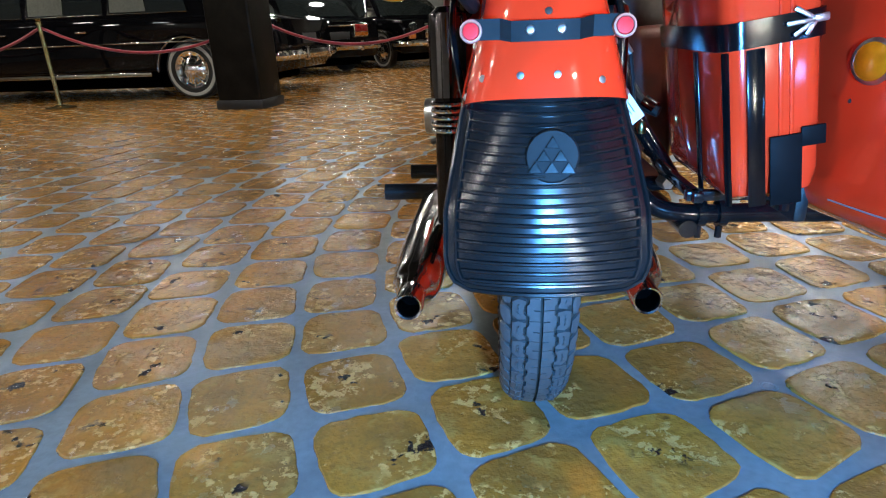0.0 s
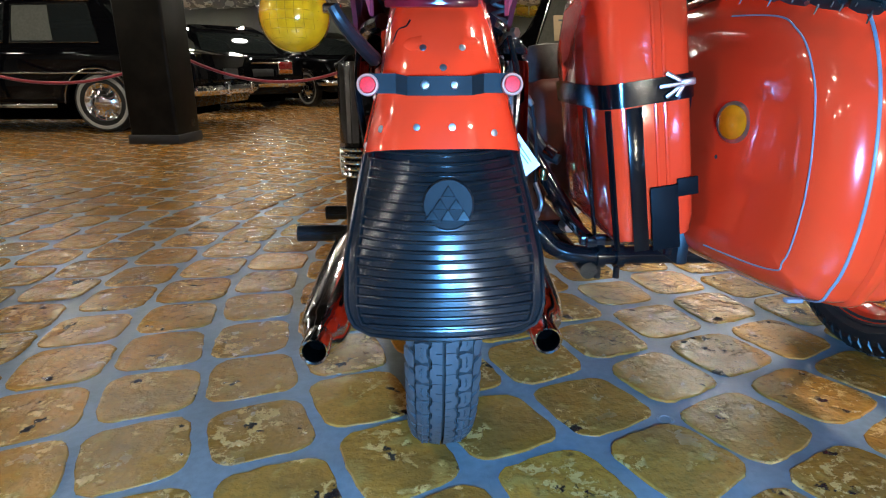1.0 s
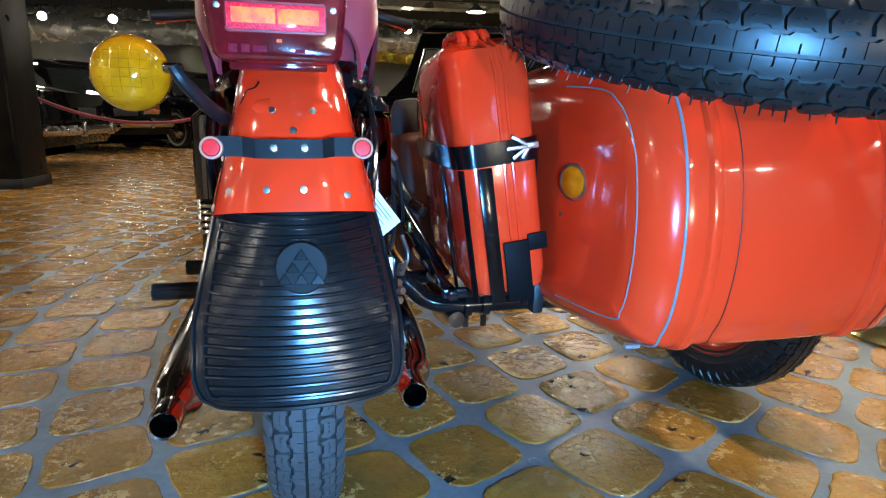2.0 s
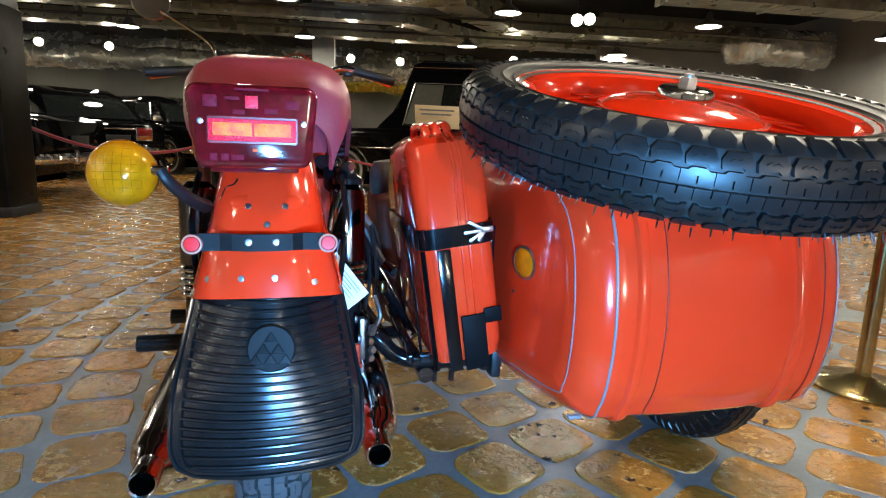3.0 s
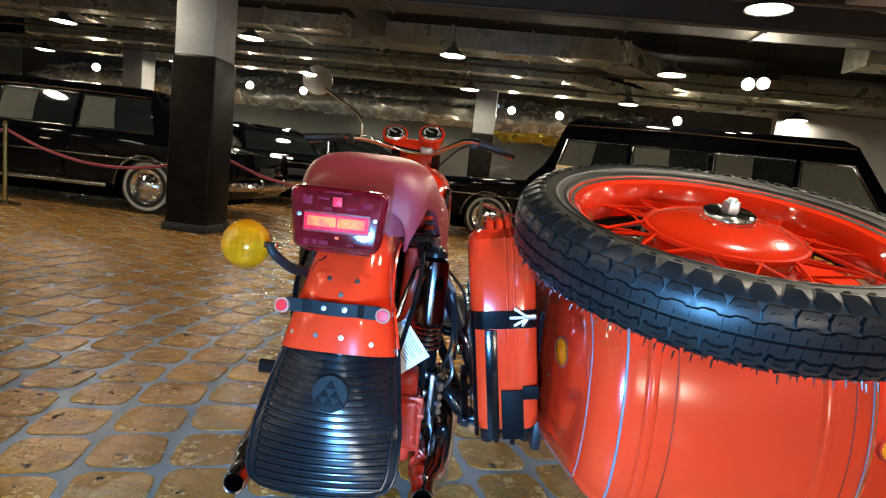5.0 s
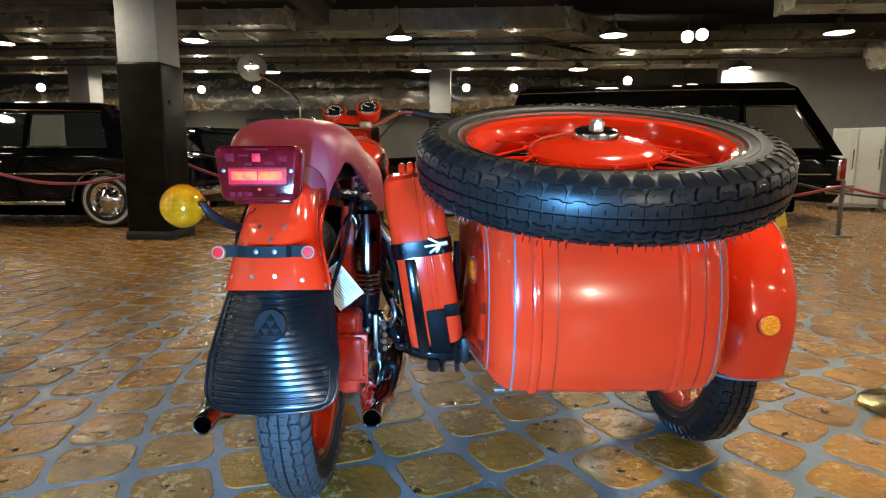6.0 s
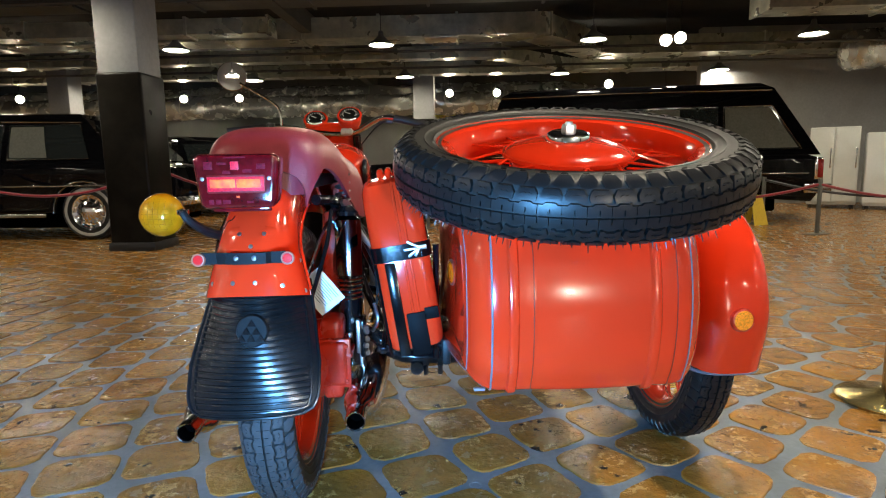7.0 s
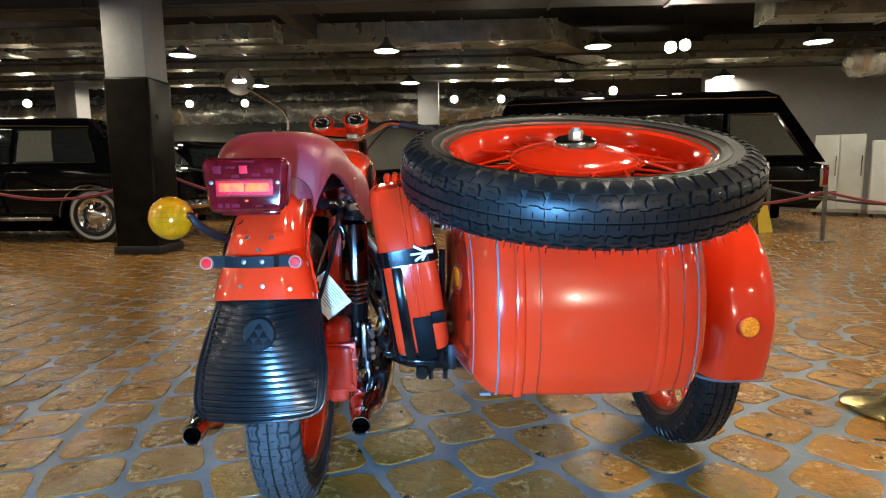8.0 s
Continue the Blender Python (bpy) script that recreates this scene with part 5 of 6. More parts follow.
# amber signal lamp on its arm
sig = part("signal_arm", tube([(-0.088, -0.235, 0.695), (-0.10, -0.29, 0.71), (-0.118, -0.325, 0.735), (-0.128, -0.33, 0.752)], [0.010, 0.009, 0.008, 0.007], 10), BLACK_MATT, bike, "black bent lamp arm")
SIG = toward((-0.05, -1.0, 0.10), (-0.180, -0.300, 0.745))
lens = lathe(spline([(0, 0.034), (0.012, 0.0325), (0.024, 0.0275), (0.034, 0.0185), (0.040, 0.007), (0.043, -0.004), (0.042, -0.012)], 5), 96)
signal_lens = part("signal_lens", lens, AMBER, sig, "round amber signal lens with a moulded grid", SIG)
for k in range(-3, 4):
    for flat in (0, 1):
        at = 0.0098 * k
        half = math.sqrt(0.035 ** 2 - at ** 2)
        run = []
        for q in range(13):
            w = -half + 2 * half * q / 12
            r = math.hypot(at, w)
            z = float(np.interp(r, (0, 0.012, 0.024, 0.034, 0.040), (0.034, 0.0325, 0.0275, 0.0185, 0.007)))
            run.append((w, at, z) if flat else (at, w, z))
        part("lens_rib", tube(run, 0.0006, 5, per=1), AMBER_DARK, signal_lens, "", Matrix.Identity(4))
part("signal_shell", lathe([(0.0425, -0.008), (0.041, -0.022), (0.028, -0.042), (0.0, -0.048)], 36), AMBER, sig, "", SIG)
part("signal_clip", box(0.022, 0.012, 0.012, (-0.130, -0.318, 0.750), 0.003), CHROME, sig)

# paper tag on the mudguard
TAG = Matrix.Translation((0.104, -0.175, 0.556)) @ Matrix.Rotation(radians(8), 4, "Z") @ Matrix.Rotation(radians(53), 4, "Y")
tag = thing("paper_tag", BIKE @ TAG, "white printed card tag hanging beside the mudguard", "tag")
part("card", box(0.092, 0.0012, 0.066, (0, 0, 0), 0.0), PAPER, tag)
for k in range(9):
    part("text_line", box(0.056 - 0.012 * (k % 3 == 2), 0.0008, 0.0016, (0.004 - 0.006 * (k % 3 == 2), -0.0011, 0.024 - 0.0052 * k)), INK, tag)
part("eyelet", lathe([(0.0015, 0.0008), (0.003, 0.0008), (0.003, 0), (0.0015, 0)], 12, closed=True), INK, tag, "", toward((0, -1, 0), (-0.040, -0.001, 0.026)))
part("string", tube([(-0.040, -0.002, 0.026), (-0.056, 0.01, 0.05)], 0.0012, 5, smooth_path=False), INK, tag)

# linkage, cables and fittings between the wheel and the sidecar frame
part("brake_link", tube([(0.158, 0.14, 0.672), (0.172, 0.14, 0.648), (0.20, 0.14, 0.612)], [0.008, 0.009, 0.006], 10), STEEL, bike, "bright steel link with a round joint")
for pts, r, mat in (
    ([(0.20, 0.14, 0.612), (0.215, 0.15, 0.52), (0.22, 0.17, 0.43)], 0.004, BLACK_MATT),
    ([(0.13, 0.16, 0.72), (0.19, 0.2, 0.60), (0.21, 0.22, 0.47), (0.19, 0.2, 0.38)], 0.0045, BLACK_MATT),
    ([(0.12, 0.22, 0.74), (0.16, 0.3, 0.66), (0.23, 0.3, 0.58), (0.25, 0.28, 0.48)], 0.004, BLACK_MATT),
    ([(0.205, 0.1, 0.46), (0.215, 0.08, 0.42), (0.200, 0.09, 0.385)], 0.005, STEEL),
):
    part("cable", tube(pts, r, 8), mat, bike)
part("brass_fitting", lathe([(0, 0.012), (0.009, 0.010), (0.012, 0.0), (0.009, -0.012), (0, -0.014)], 12), BRASS, bike, "small brass fitting", pose(0.225, 0.12, 0.475))
part("bracket_plate", box(0.012, 0.07, 0.10, (0.178, 0.05, 0.385), 0.004), BLACK_PAINT, bike, "black steel bracket")
for y, z in ((0.03, 0.42), (0.05, 0.405), (0.035, 0.372), (0.07, 0.378), (0.06, 0.345)):
    part("bolt", lathe([(0, 0.010), (0.007, 0.010), (0.0085, 0.007), (0.0085, 0), (0, 0)], 6), STEEL, bike, "", toward((0.5, -1, 0.1), (0.186, y - 0.03, z)))

# thin loose wire lying on the mudguard
wire = []
for w, s in ((0.722, -0.96), (0.724, -0.80), (0.733, -0.72), (0.737, -0.58), (0.741, -0.52)):
    p, n = on_guard(w, s, 0.003)
    wire.append(tuple(p))
part("wire", tube(wire, 0.0014, 6), BLACK_PAINT, rear_guard, "thin black loose wire")

# ---- the sidecar ----
SIDE = pose(0.795, 1.30, 0, 0, 0, -2.0)
sidecar = thing("sidecar", SIDE, "glossy red sidecar with silver pinstripes beside the motorcycle", "sidecar")
HALF_W, ROUND = 0.240, 0.066
SIDE_OUTLINE = [(-0.40, 0.400), (-0.452, 0.435), (-0.474, 0.510), (-0.474, 0.600), (-0.452, 0.690), (-0.405, 0.755), (-0.32, 0.785), (-0.05, 0.79), (0.10, 0.76), (0.45, 0.70), (0.85, 0.66), (1.15, 0.58), (1.27, 0.47), (1.20, 0.36), (0.90, 0.34), (0.30, 0.36), (-0.15, 0.385)]
RINGP = [Vector((q[0], q[1])) for q in spline(SIDE_OUTLINE, 8, closed=True)]


def ring_normals(pts):
    out = []
    for k in range(len(pts)):
        d = (pts[(k + 1) % len(pts)] - pts[k - 1]).normalized()
        out.append(Vector((-d.y, d.x)))
    return out


RINGN = ring_normals(RINGP)
RINGN = [sum((RINGN[(k + j) % len(RINGN)] for j in range(-9, 10)), Vector((0, 0))).normalized() for k in range(len(RINGN))]
if sum((p - Vector((0.3, 0.55))).dot(n) for p, n in zip(RINGP, RINGN)) < 0:
    RINGN = [-n for n in RINGN]


def inset(u):
    k = max(0.0, abs(u) - (HALF_W - ROUND))
    return ROUND - math.sqrt(max(0.0, ROUND * ROUND - k * k))


def skin(k, u, out=0.0):
    """A point of the sidecar's skin: ring index k, u across, lifted by out."""
    k = k % len(RINGP)
    nose = max(0.0, RINGP[k].x - 0.2) / 1.1
    p = RINGP[k] + RINGN[k] * (out - inset(u))
    tail_in = min(1.0, max(0.0, (-0.20 - p.x) / 0.22))
    return Vector((u * (1 - 0.45 * nose ** 1.6) * (1 - 0.065 * tail_in) + 0.016 * tail_in, p.x, p.y))


stations = sorted({round(-s, 5) for s in [HALF_W, HALF_W - 0.0023, HALF_W - 0.009, HALF_W - 0.0195, HALF_W - 0.033, HALF_W - 0.049, HALF_W - ROUND, 0.10, 0.0]} | {round(s, 5) for s in [HALF_W, HALF_W - 0.0023, HALF_W - 0.009, HALF_W - 0.0195, HALF_W - 0.033, HALF_W - 0.049, HALF_W - ROUND, 0.10]})
shell = bmesh.new()
rows_of = [[shell.verts.new(skin(k, u)) for k in range(len(RINGP))] for u in stations]
for a, b in zip(rows_of, rows_of[1:]):
    for k in range(len(RINGP)):
        j = (k + 1) % len(RINGP)
        shell.faces.new((a[k], a[j], b[j], b[k]))
shell.faces.new(rows_of[0])
shell.faces.new(rows_of[-1][::-1])
tub = part("tub", shell, RED, sidecar, "glossy red sheet-metal body", smooth=50)
# the stretch of the outline that runs up the tail
TAIL_K = [k for k in range(len(RINGP)) if RINGP[k].x < -0.25]
TAIL_K.sort(key=lambda k: (k + 10) % len(RINGP))


def band(u0, u1, out, mat, name, label, drop=0, lo=0, hi=None):
    ks = TAIL_K[lo:hi]
    mid = (u0 + u1) / 2

    def at(i, j):
        k = ks[min(len(ks) - 1, round(i * (len(ks) - 1)))]
        u = u0 + (u1 - u0) * j
        return skin(k, u, out * (1 - (2 * j - 1) ** 4) + 0.0004)

    return part(name, grid(len(ks) - 1, 6, at), mat, tub, label)


band(-0.1925, -0.1885, 0.0012, SILVER, "pinstripe", "silver pinstripe")
band(0.2005, 0.2045, 0.0012, SILVER, "pinstripe", "silver pinstripe")
band(-0.160, -0.138, 0.006, RED, "pressed_rib", "rounded pressed rib")
band(0.118, 0.140, 0.006, RED, "pressed_rib", "rounded pressed rib")
band(-0.1108, -0.1092, 0.0010, SEAM, "lid_seam", "dark seam of the boot lid")
band(0.1692, 0.1708, 0.0010, SEAM, "lid_seam", "dark seam of the boot lid")
band(-0.106, 0.112, 0.0025, RED, "boot_lid", "smooth red boot lid")
# looped pinstripe on the flank facing the motorcycle
loop = []
for k in TAIL_K:
    loop.append(tuple(skin(k, -0.2355, 0.0004)))
part("pinstripe", tube(loop, 0.0011, 6, per=2), SILVER, tub, "thin silver pinstripe loop")
# solid dark strip in place of the shade in a recess
part("wheel_well", box(0.02, 0.34, 0.06, (-HALF_W + 0.008, -0.04, 0.412), 0.006, 2), BLACK_MATT, sidecar, "dark strip low in the flank, standing for a shaded recess")
# side signal
SIDESIG = toward((-1, -0.16, 0), (-0.2190, -0.290, 0.612))
ssig = part("side_signal", lathe([(0, 0.011), (0.016, 0.0095), (0.023, 0.006), (0.025, 0)], 32), ORANGE_LENS, sidecar, "amber side signal in a chrome ring", SIDESIG @ Matrix.Diagonal((1.3, 1, 1, 1)))
part("signal_ring", lathe([(0.023, 0.007), (0.0275, 0.005), (0.0285, -0.006), (0.023, -0.006)], 32, closed=True), STEEL, ssig)
part("screw", dome(0.003, 0.002, 8), BLACK_MATT, sidecar, "", toward((-1, 0, 0), (-HALF_W, -0.29, 0.566)))

# wheel and its mudguard
wheel_parts(sidecar, Matrix.Translation((0.474, 0.25, WHEEL_R)) @ AXLE)
SG = [(0.66, 0.48), (0.60, 0.63), (0.45, 0.75), (0.25, 0.785), (0.08, 0.765), (-0.06, 0.70), (-0.150, 0.60), (-0.185, 0.46), (-0.155, 0.320)]
sg = arch_shell(SG, [0.092] * 9, [0.10, 0.10, 0.12, 0.12, 0.12, 0.11, 0.10, 0.10, 0.10], 0.003, power=0.6)
bmesh.ops.translate(sg, vec=(0.470, 0, 0), verts=sg.verts)
sguard = part("wheel_mudguard", sg, RED, sidecar, "glossy red sidecar mudguard")
lip = [(0.470 + 0.092 * math.copysign(abs(math.sin(p)) ** 0.6, p), -0.155 + 0.10 * (1 - max(0, math.cos(p)) ** 0.8), 0.318) for p in [(k / 20 - 0.5) * math.pi for k in range(21)]]
part("mudguard_lip", tube(lip, 0.004, 6, per=1), SILVER, sguard, "pale rolled edge")
RP = toward((0.06, -1, 0.02), (0.466, -0.188, 0.462))
rf = part("reflector", lathe([(0, 0.010), (0.022, 0.009), (0.025, 0.005), (0.025, 0)], 32), ORANGE_REF, sguard, "round orange reflector", RP)
part("reflector_ring", lathe([(0.024, 0.007), (0.028, 0.006), (0.029, -0.004), (0.024, -0.004)], 32, closed=True), RED_DULL, rf)
part("guard_stay", tube([(0.25, -0.02, 0.66), (0.33, 0.02, 0.70), (0.44, 0.05, 0.745)], 0.012, 8), BLACK_PAINT, sidecar)

# chassis tubes between sidecar and motorcycle
for pts, r in (
    ([(-0.465, 0.14, 0.375), (-0.41, 0.10, 0.364), (-0.365, 0.09, 0.322), (-0.30, 0.08, 0.308), (-0.15, 0.08, 0.308), (0.20, 0.08, 0.31), (0.40, 0.20, 0.32)], 0.019),
    ([(-0.52, 0.14, 0.352), (-0.40, 0.17, 0.345), (-0.30, 0.2, 0.34)], 0.016),
    ([(-0.30, 0.06, 0.28), (-0.30, 0.5, 0.275), (-0.26, 1.0, 0.28)], 0.018),
    ([(-0.53, 0.42, 0.72), (-0.42, 0.26, 0.54), (-0.32, 0.10, 0.36)], 0.017),
    ([(-0.53, 0.50, 0.62), (-0.46, 0.36, 0.45), (-0.36, 0.2, 0.30)], 0.013),
    ([(-0.52, 0.62, 0.40), (-0.30, 0.62, 0.36), (0.2, 0.62, 0.34)], 0.016),
    ([(-0.52, 1.0, 0.33), (-0.30, 1.0, 0.30), (0.1, 1.0, 0.30)], 0.016),
):
    part("chassis_tube", tube(pts, r, 14), BLACK_PAINT, sidecar, "black enamelled chassis tube")
for x in (-0.275, -0.235):
    part("clamp", lathe([(0.021, -0.008), (0.027, -0.008), (0.027, 0.008), (0.021, 0.008)], 20, closed=True), BLACK_PAINT, sidecar, "", Matrix.Translation((x, 0.08, 0.308)) @ AXLE)
    part("clamp_bolt", tube([(x, 0.08, 0.294), (x, 0.08, 0.257)], 0.007, 8, smooth_path=False), BLACK_PAINT, sidecar)
for x, y, z in ((-0.455, 0.10, 0.372), (-0.34, 0.12, 0.366)):
    part("chassis_bolt", lathe([(0, 0.012), (0.012, 0.012), (0.013, 0.0), (0.013, -0.02), (0, -0.02)], 6), STEEL, sidecar, "", toward((0.2, -1, 0), (x, y - 0.02, z)))
# carrier for the can
for x in (-0.375, -0.255):
    part("carrier_rail", box(0.016, 0.34, 0.016, (x, -0.03, 0.418), 0.003), BLACK_PAINT, sidecar)
part("carrier_back", tube([(-0.255, -0.205, 0.40), (-0.252, -0.205, 0.66)], 0.007, 8, smooth_path=False), BLACK_PAINT, sidecar)
part("carrier_rail", box(0.15, 0.016, 0.016, (-0.315, -0.18, 0.418), 0.003), BLACK_PAINT, sidecar)
part("bottom_clip", box(0.022, 0.010, 0.006, (-0.180, -0.412, 0.404), 0.002), SILVER, sidecar, "bright metal clip")
part("spare_carrier", lathe([(0.05, 0.0), (0.035, 0.03), (0.03, 0.10), (0, 0.10)], 20), BLACK_PAINT, sidecar, "", pose(0, -0.30, 0.76))

# ---- spare wheel on the boot ----
SPARE_N = Vector((-0.024, -0.255, 1.0)).normalized()
SPARE_C = Vector((0.792, 0.973, 0.870))
spare_m = toward(SPARE_N, SPARE_C - SPARE_N * 0.033)
spare = thing("spare_wheel", spare_m, "spare wheel, black tyre and red rim, lying on the sidecar", "wheel")
wheel_parts(spare, pose(0, 0, 0), hairs=True)
part("washer", lathe([(0, 0.057), (0.036, 0.057), (0.041, 0.054), (0.043, 0.049), (0.043, 0.040), (0, 0.040)], 40), CHROME, spare, "wide bright washer")
part("nut", lathe([(0, 0.072), (0.013, 0.072), (0.0145, 0.069), (0.0145, 0.050), (0, 0.050)], 6), STEEL, spare, "hexagonal zinc-plated nut")
part("bolt_end", lathe([(0, 0.077), (0.007, 0.077), (0.008, 0.074), (0.008, 0.068), (0, 0.068)], 16), STEEL, spare)

# ---- fuel can strapped beside the sidecar ----
CAN = pose(0.490, 1.045, 0.430, 0, -8.5, -2) @ pose(0, 0.155, 0)
can = thing("jerry_can", CAN, "red jerry can strapped upright beside the sidecar", "fuel can")
CW, CD, CH = 0.122, 0.31, 0.385


def can_outline():
    """The broad side of the can seen across: sloping shoulder and round corners."""
    o = [(-CD / 2 + 0.035, 0.0), (CD / 2 - 0.035, 0.0), (CD / 2 - 0.008, 0.012), (CD / 2, 0.04), (CD / 2, CH - 0.10), (CD / 2 - 0.02, CH - 0.07), (CD / 2 - 0.10, CH - 0.01), (-CD / 2 + 0.055, CH), (-CD / 2 + 0.018, CH - 0.014), (-CD / 2, CH - 0.05), (-CD / 2, 0.04), (-CD / 2 + 0.008, 0.012)]
    return o


part("can_body", prism(can_outline(), CW, "x", 0.026, 5), RED, can, "pressed red steel shell")
for s in (-1, 1):
    part("weld_seam", prism([(x * 1.014, -0.002 + z * 1.012) for x, z in can_outline()], 0.006, "x", 0.002, 2, at=(0.012 + s * 0.0065, 0, 0)), RED, can, "raised welded seam")
for s in (-1, 1):
    part("handle", tube([(s * 0.018, -0.09, CH - 0.004), (s * 0.018, -0.075, CH + 0.011), (s * 0.018, 0.0, CH + 0.012), (s * 0.018, 0.02, CH - 0.004)], 0.007, 10), RED, can)
part("handle", tube([(0.0, -0.09, CH - 0.004), (0.0, -0.075, CH + 0.011), (0.0, 0.0, CH + 0.012), (0.0, 0.02, CH - 0.004)], 0.007, 10), RED, can)
spout = part("spout", tube([(0, 0.095, CH - 0.085), (0, 0.150, CH - 0.034)], [0.026, 0.024], 20, smooth_path=False), RED, can)
part("cap", tube([(0, 0.146, CH - 0.038), (0, 0.160, CH - 0.020)], [0.0265, 0.0255], 24, smooth_path=False), GREY_LID, can, "grey ribbed screw cap")
# straps round the can
def hoop(z, h, name="strap"):
    w, d = CW / 2 + 0.002, CD / 2 + 0.002
    o = rounded(2 * w, 2 * d, 0.026, 5)
    bm = bmesh.new()
    lo, hi = [bm.verts.new((x, y, z)) for x, y in o], [bm.verts.new((x, y, z + h)) for x, y in o]
    for k in range(len(o)):
        j = (k + 1) % len(o)
        bm.faces.new((lo[k], lo[j], hi[j], hi[k]))
    bmesh.ops.recalc_face_normals(bm, faces=bm.faces)
    bmesh.ops.solidify(bm, geom=bm.faces[:], thickness=-0.003)
    return part(name, bm, STRAP, can, "black webbing strap")


hoop(0.208, 0.033)
part("strap", box(0.022, 0.003, 0.206, (-0.026, -CD / 2 - 0.004, 0.103), 0.001), STRAP, can, "black webbing strap")
part("strap", box(0.010, 0.003, 0.206, (-CW / 2 + 0.004, -CD / 2 + 0.012, 0.103), 0.001, turn=Matrix.Rotation(radians(-50), 4, "Z")), STRAP, can, "black webbing strap")
part("strap", box(0.003, 0.018, 0.206, (-CW / 2 - 0.004, -0.05, 0.103), 0.001), STRAP, can, "black webbing strap")
part("carrier_plate", box(0.040, 0.004, 0.094, (0.010, -CD / 2 - 0.005, 0.045), 0.0015), SOOT_BLACK, can, "black steel carrier plate")
part("carrier_plate", box(0.030, 0.004, 0.026, (0.0445, -CD / 2 - 0.003, 0.086), 0.0015), SOOT_BLACK, can, "black steel carrier plate")
clasp = part("clasp", box(0.022, 0.006, 0.010, (0.046, -CD / 2 - 0.008, 0.230), 0.002), STEEL, can, "bright metal strap clasp")
for a, l in ((150, 0.030), (180, 0.034), (215, 0.030), (125, 0.02)):
    part("clasp_prong", box(l, 0.004, 0.006, (l / 2, 0, 0), 0.0015), STEEL, clasp, "", Matrix.Translation((0.042, -CD / 2 - 0.009, 0.229)) @ Matrix.Rotation(radians(a), 4, "Y"))

# second can further forward, with a wide grey lid
can2 = thing("fuel_can", pose(0.51, 1.80, 0.30, 0, -4, -2), "worn red fuel can with a wide grey lid", "fuel can")
part("body", box(0.10, 0.26, 0.36, (0, 0, 0.18), 0.03, 4), RED_SHADED, can2)
part("lid", lathe([(0.052, 0.0), (0.056, 0.01), (0.054, 0.06), (0.042, 0.085), (0, 0.09)], 28), GREY_LID, can2, "wide grey weathered lid", pose(0, -0.04, 0.355))

# ---- cobbles ----
def stone_material():
    """Ochre stamped stone: tint for each piece, stains, flecks and a glossy worn seal."""
    mat = bpy.data.materials.new("ochre_cobble")
    mat.use_nodes = True
    nt = mat.node_tree
    b = nt.nodes["Principled BSDF"]
    geo, info, tc = nt.nodes.new("ShaderNodeNewGeometry"), nt.nodes.new("ShaderNodeObjectInfo"), nt.nodes.new("ShaderNodeTexCoord")
    add = nt.nodes.new("ShaderNodeMath")
    add.operation = "ADD"
    nt.links.new(geo.outputs["Random Per Island"], add.inputs[0])
    nt.links.new(info.outputs["Random"], add.inputs[1])
    frac = nt.nodes.new("ShaderNodeMath")
    frac.operation = "FRACT"
    nt.links.new(add.outputs[0], frac.inputs[0])
    shift = nt.nodes.new("ShaderNodeVectorMath")
    shift.operation = "SCALE"
    shift.inputs[0].default_value = (7.0, 3.0, 5.0)
    nt.links.new(frac.outputs[0], shift.inputs["Scale"])
    place = nt.nodes.new("ShaderNodeVectorMath")
    nt.links.new(geo.outputs["Position"], place.inputs[0])
    nt.links.new(shift.outputs["Vector"], place.inputs[1])

    def tex(scale, detail=6.0, rough=0.6):
        n = nt.nodes.new("ShaderNodeTexNoise")
        n.inputs["Scale"].default_value, n.inputs["Detail"].default_value, n.inputs["Roughness"].default_value = scale, detail, rough
        nt.links.new(place.outputs["Vector"], n.inputs["Vector"])
        return n.outputs["Fac"]

    def blend(fac, a, bcol, lo, hi, amount=1.0):
        r = nt.nodes.new("ShaderNodeMapRange")
        r.inputs["From Min"].default_value, r.inputs["From Max"].default_value, r.inputs["To Max"].default_value = lo, hi, amount
        nt.links.new(fac, r.inputs["Value"])
        m = nt.nodes.new("ShaderNodeMix")
        m.data_type = "RGBA"
        nt.links.new(r.outputs["Result"], m.inputs["Factor"])
        if isinstance(a, tuple):
            m.inputs["A"].default_value = rgb(a)
        else:
            nt.links.new(a, m.inputs["A"])
        m.inputs["B"].default_value = rgb(bcol)
        return m.outputs["Result"]

    def both(f, g, lo, hi):
        """Where f lies over its limit and g too: clustered chips."""
        one = nt.nodes.new("ShaderNodeMapRange")
        one.inputs["From Min"].default_value, one.inputs["From Max"].default_value = lo, lo + 0.06
        nt.links.new(f, one.inputs["Value"])
        two = nt.nodes.new("ShaderNodeMapRange")
        two.inputs["From Min"].default_value, two.inputs["From Max"].default_value = hi, hi + 0.025
        nt.links.new(g, two.inputs["Value"])
        m = nt.nodes.new("ShaderNodeMath")
        m.operation = "MULTIPLY"
        nt.links.new(one.outputs["Result"], m.inputs[0])
        nt.links.new(two.outputs["Result"], m.inputs[1])
        return m.outputs[0]

    chips = both(tex(8, 3), tex(42, 6, 0.68), 0.505, 0.525)
    pits = both(tex(8, 3), tex(17, 5, 0.6), 0.50, 0.612)
    col = blend(frac.outputs[0], (0.235, 0.098, 0.013), (0.345, 0.155, 0.022), 0.0, 1.0)
    col = blend(tex(6), col, (0.085, 0.046, 0.015), 0.44, 0.68, 0.55)
    col = blend(tex(90, 4), col, (0.14, 0.066, 0.016), 0.50, 0.62, 0.35)
    col = blend(tex(20), col, (0.32, 0.19, 0.045), 0.56, 0.64, 0.5)
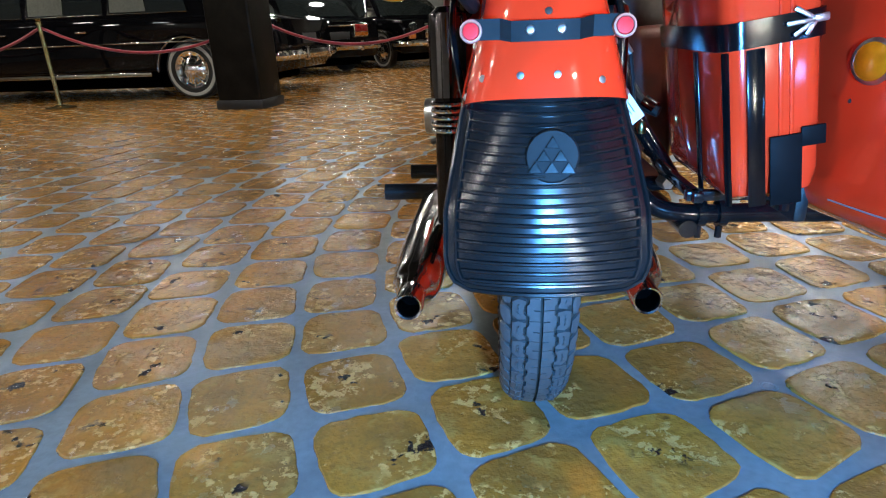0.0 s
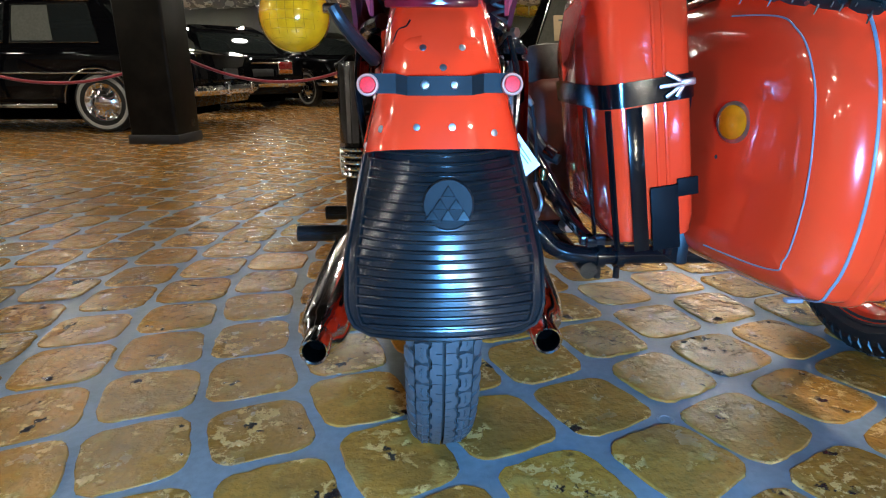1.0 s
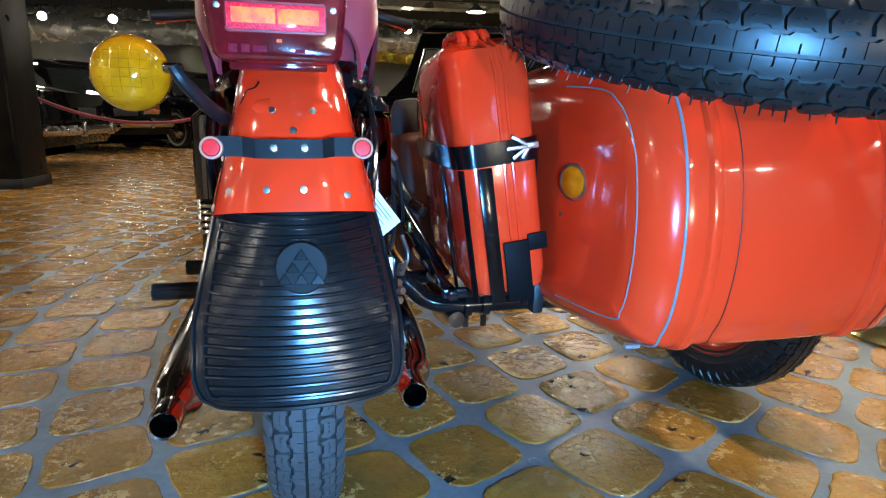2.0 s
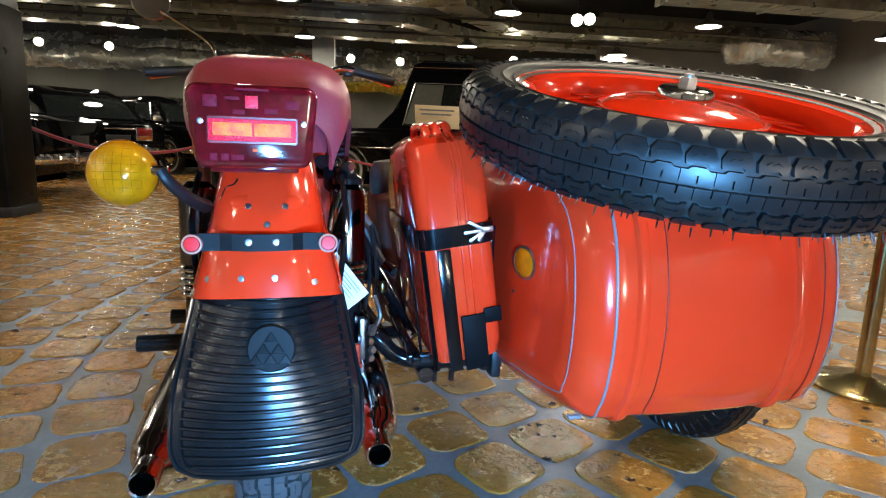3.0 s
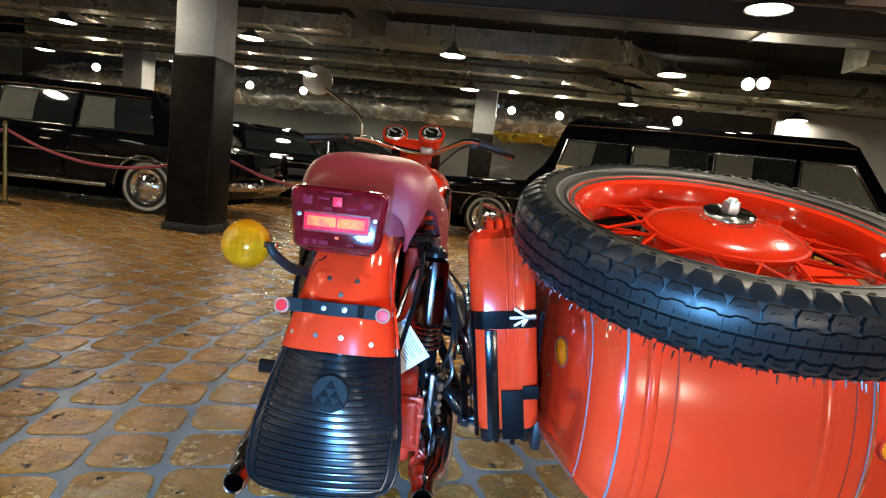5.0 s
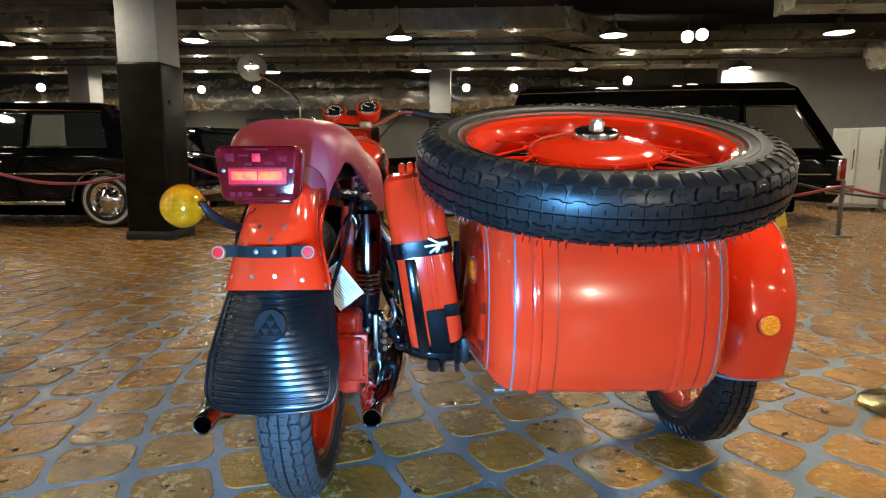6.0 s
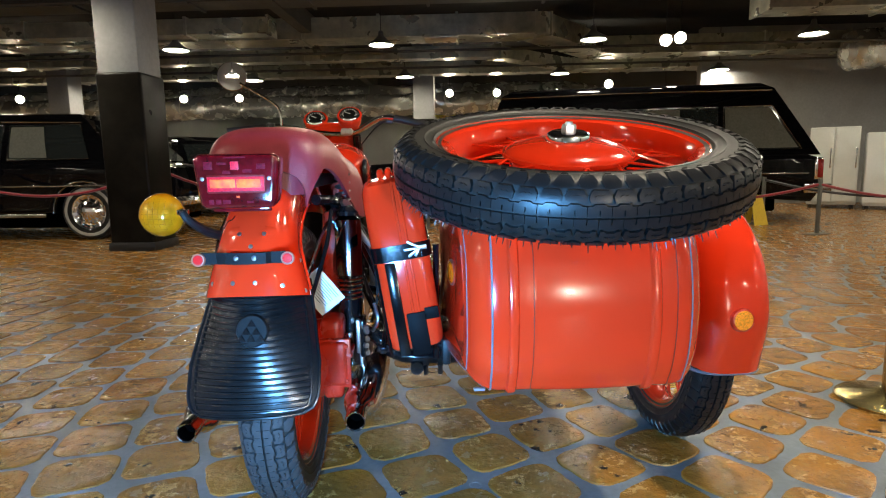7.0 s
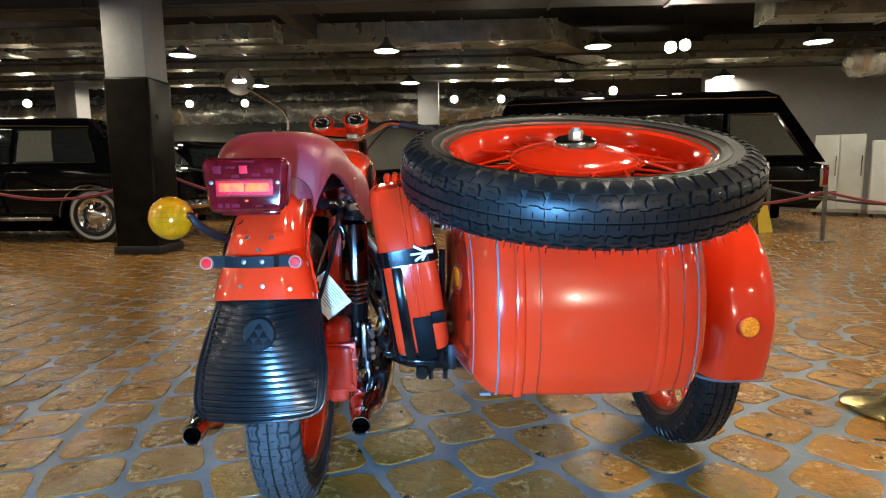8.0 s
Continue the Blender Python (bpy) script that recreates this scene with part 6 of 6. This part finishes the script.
    col = blend(chips, col, (0.58, 0.33, 0.10), 0.0, 1.0, 0.75)
    col = blend(pits, col, (0.010, 0.008, 0.009), 0.0, 1.0, 0.96)
    nt.links.new(col, b.inputs["Base Color"])
    rr = nt.nodes.new("ShaderNodeMapRange")
    rr.inputs["From Min"].default_value, rr.inputs["From Max"].default_value = 0.35, 0.65
    rr.inputs["To Min"].default_value, rr.inputs["To Max"].default_value = 0.08, 0.28
    nt.links.new(tex(12), rr.inputs["Value"])
    nt.links.new(rr.outputs["Result"], b.inputs["Roughness"])
    low = nt.nodes.new("ShaderNodeMath")
    low.operation = "MULTIPLY_ADD"
    nt.links.new(chips, low.inputs[0])
    low.inputs[1].default_value = -0.30
    nt.links.new(tex(20, 5), low.inputs[2])
    bp = nt.nodes.new("ShaderNodeBump")
    bp.inputs["Strength"].default_value, bp.inputs["Distance"].default_value = 0.9, 0.010
    nt.links.new(low.outputs[0], bp.inputs["Height"])
    nt.links.new(bp.outputs["Normal"], b.inputs["Normal"])
    return mat


STONE = stone_material()
FAN = Vector((2.974, 2.344))
RING_R, RING_STEP, STONE_L = 3.772, 0.2203, 0.2215
# where the joints of the nine rings beside the motorcycle begin, in degrees round the centre
JOINTS = {0: 200.17, -1: 200.32, -2: 200.62, -3: 200.17, -4: 199.8, -5: 200.18, -6: 199.57, -7: 198.82, -8: 198.58, 1: 197.76}


def stones_in(i):
    return max(3, round(2 * math.pi * (RING_R + RING_STEP * i) / STONE_L))


def cobble_outline(i, k, jitter=0.010, gap=0.028):
    """Four bowed corners of a stone in ring i, place k, rounded."""
    r = RING_R + RING_STEP * i
    st = 2 * math.pi / stones_in(i)
    rnd = random.Random(i * 7919 + k * 104729)
    th = radians(JOINTS.get(i, 199.5 + 2.5 * math.sin(i * 1.9))) + st * (k + 0.5)
    hr, ha = RING_STEP / 2 - gap / 2, r * st / 2 - gap / 2
    pts = []
    cut = 0.17
    cs = []
    for sr, sa in ((-1, -1), (-1, 1), (1, 1), (1, -1)):
        cs.append((sr * hr + rnd.uniform(-jitter, jitter), sa * ha + rnd.uniform(-jitter, jitter)))
    for c in range(4):
        p, a, b = np.array(cs[c]), np.array(cs[c - 1]), np.array(cs[(c + 1) % 4])
        f, l = p + (a - p) * cut, p + (b - p) * cut
        for t in (0.0, 0.33, 0.67, 1.0):
            q = (1 - t) ** 2 * f + 2 * t * (1 - t) * (p * 0.92 + (a + b) / 2 * 0.08) + t * t * l
            pts.append(q + np.array([rnd.uniform(-0.002, 0.002), rnd.uniform(-0.002, 0.002)]))
        side = (b - p) / max(1e-6, np.linalg.norm(b - p))
        out_n = np.array((side[1], -side[0]))
        out_n = out_n if out_n @ (p + b) > 0 else -out_n
        for t, bow in ((0.2, 0.7), (0.4, 1.0), (0.6, 1.0), (0.8, 0.7)):
            q = l + (b + (p - b) * cut - l) * t
            pts.append(q + out_n * (0.003 * bow) + np.array([rnd.uniform(-0.0026, 0.0026), rnd.uniform(-0.0026, 0.0026)]))
    out = []
    for dr, da in pts:
        rr, tt = r + dr, th + da / max(r, 0.2)
        out.append((FAN.x + rr * math.cos(tt), FAN.y + rr * math.sin(tt)))
    mid = (FAN.x + r * math.cos(th), FAN.y + r * math.sin(th))
    return mid, out, rnd.uniform(-0.0015, 0.0025)


def cobble_mesh(bm_verts, faces, mid, out, lift, origin=(0, 0), fine=True):
    """A low domed stone: foot, shoulder, edge of the crown, crown."""
    n = len(out)
    base = len(bm_verts)
    rings = ((1.0, -0.0048), (0.990, -0.0012), (0.972, 0.0)) if fine else ((1.0, -0.005), (0.98, 0.0))
    for s, z in rings:
        for x, y in out:
            bm_verts.append((mid[0] + (x - mid[0]) * s - origin[0], mid[1] + (y - mid[1]) * s - origin[1], z + lift))
    for k in range(len(rings) - 1):
        for i in range(n):
            j = (i + 1) % n
            faces.append((base + k * n + i, base + k * n + j, base + (k + 1) * n + j, base + (k + 1) * n + i))
    faces.append(tuple(base + (len(rings) - 1) * n + i for i in range(n)))


def inside(p):
    q = HALL.inverted() @ Vector((p[0], p[1], 0))
    return WEST < q.x < EAST and SOUTH < q.y < NORTH


def near_zone(p):
    return -1.15 < p[0] < 2.55 and 0.85 < p[1] < 2.75


far_v, far_f = [], []
stones = [(i, k) for i in range(-16, 62) for k in range(stones_in(i))]
count = 0
for i, k in stones:
    mid, out, lift = cobble_outline(i, k)
    if not inside(mid):
        continue
    if near_zone(mid) and count < 300:
        vs, fs = [], []
        cobble_mesh(vs, fs, mid, out, lift, mid)
        me = bpy.data.meshes.new("cobble")
        me.from_pydata(vs, [], fs)
        me.materials.append(STONE)
        ob = new("cobble", me)
        ob.parent = floor
        ob.matrix_world = pose(mid[0], mid[1], 0)
        count += 1
    else:
        far = (mid[0] - 0.4) ** 2 + (mid[1] - 0.5) ** 2 > 36
        cobble_mesh(far_v, far_f, mid, out, lift, fine=not far)
me = bpy.data.meshes.new("cobbles")
me.from_pydata(far_v, [], far_f)
me.materials.append(STONE)
rest = new("cobbles", me)
rest.parent = floor
rest.matrix_world = Matrix.Identity(4)
tagged(rest, "glossy ochre cobbles laid in wide arcs", "", kind="stuff")

# round mark left in the mortar
part("mortar_mark", lathe([(0.011, 0.0), (0.0125, 0.0014), (0.016, 0.0014), (0.0175, 0.0)], 24), GROUT_COLOR, floor, "raised ring in the mortar").matrix_world = pose(0.641, 1.252, -0.0038)
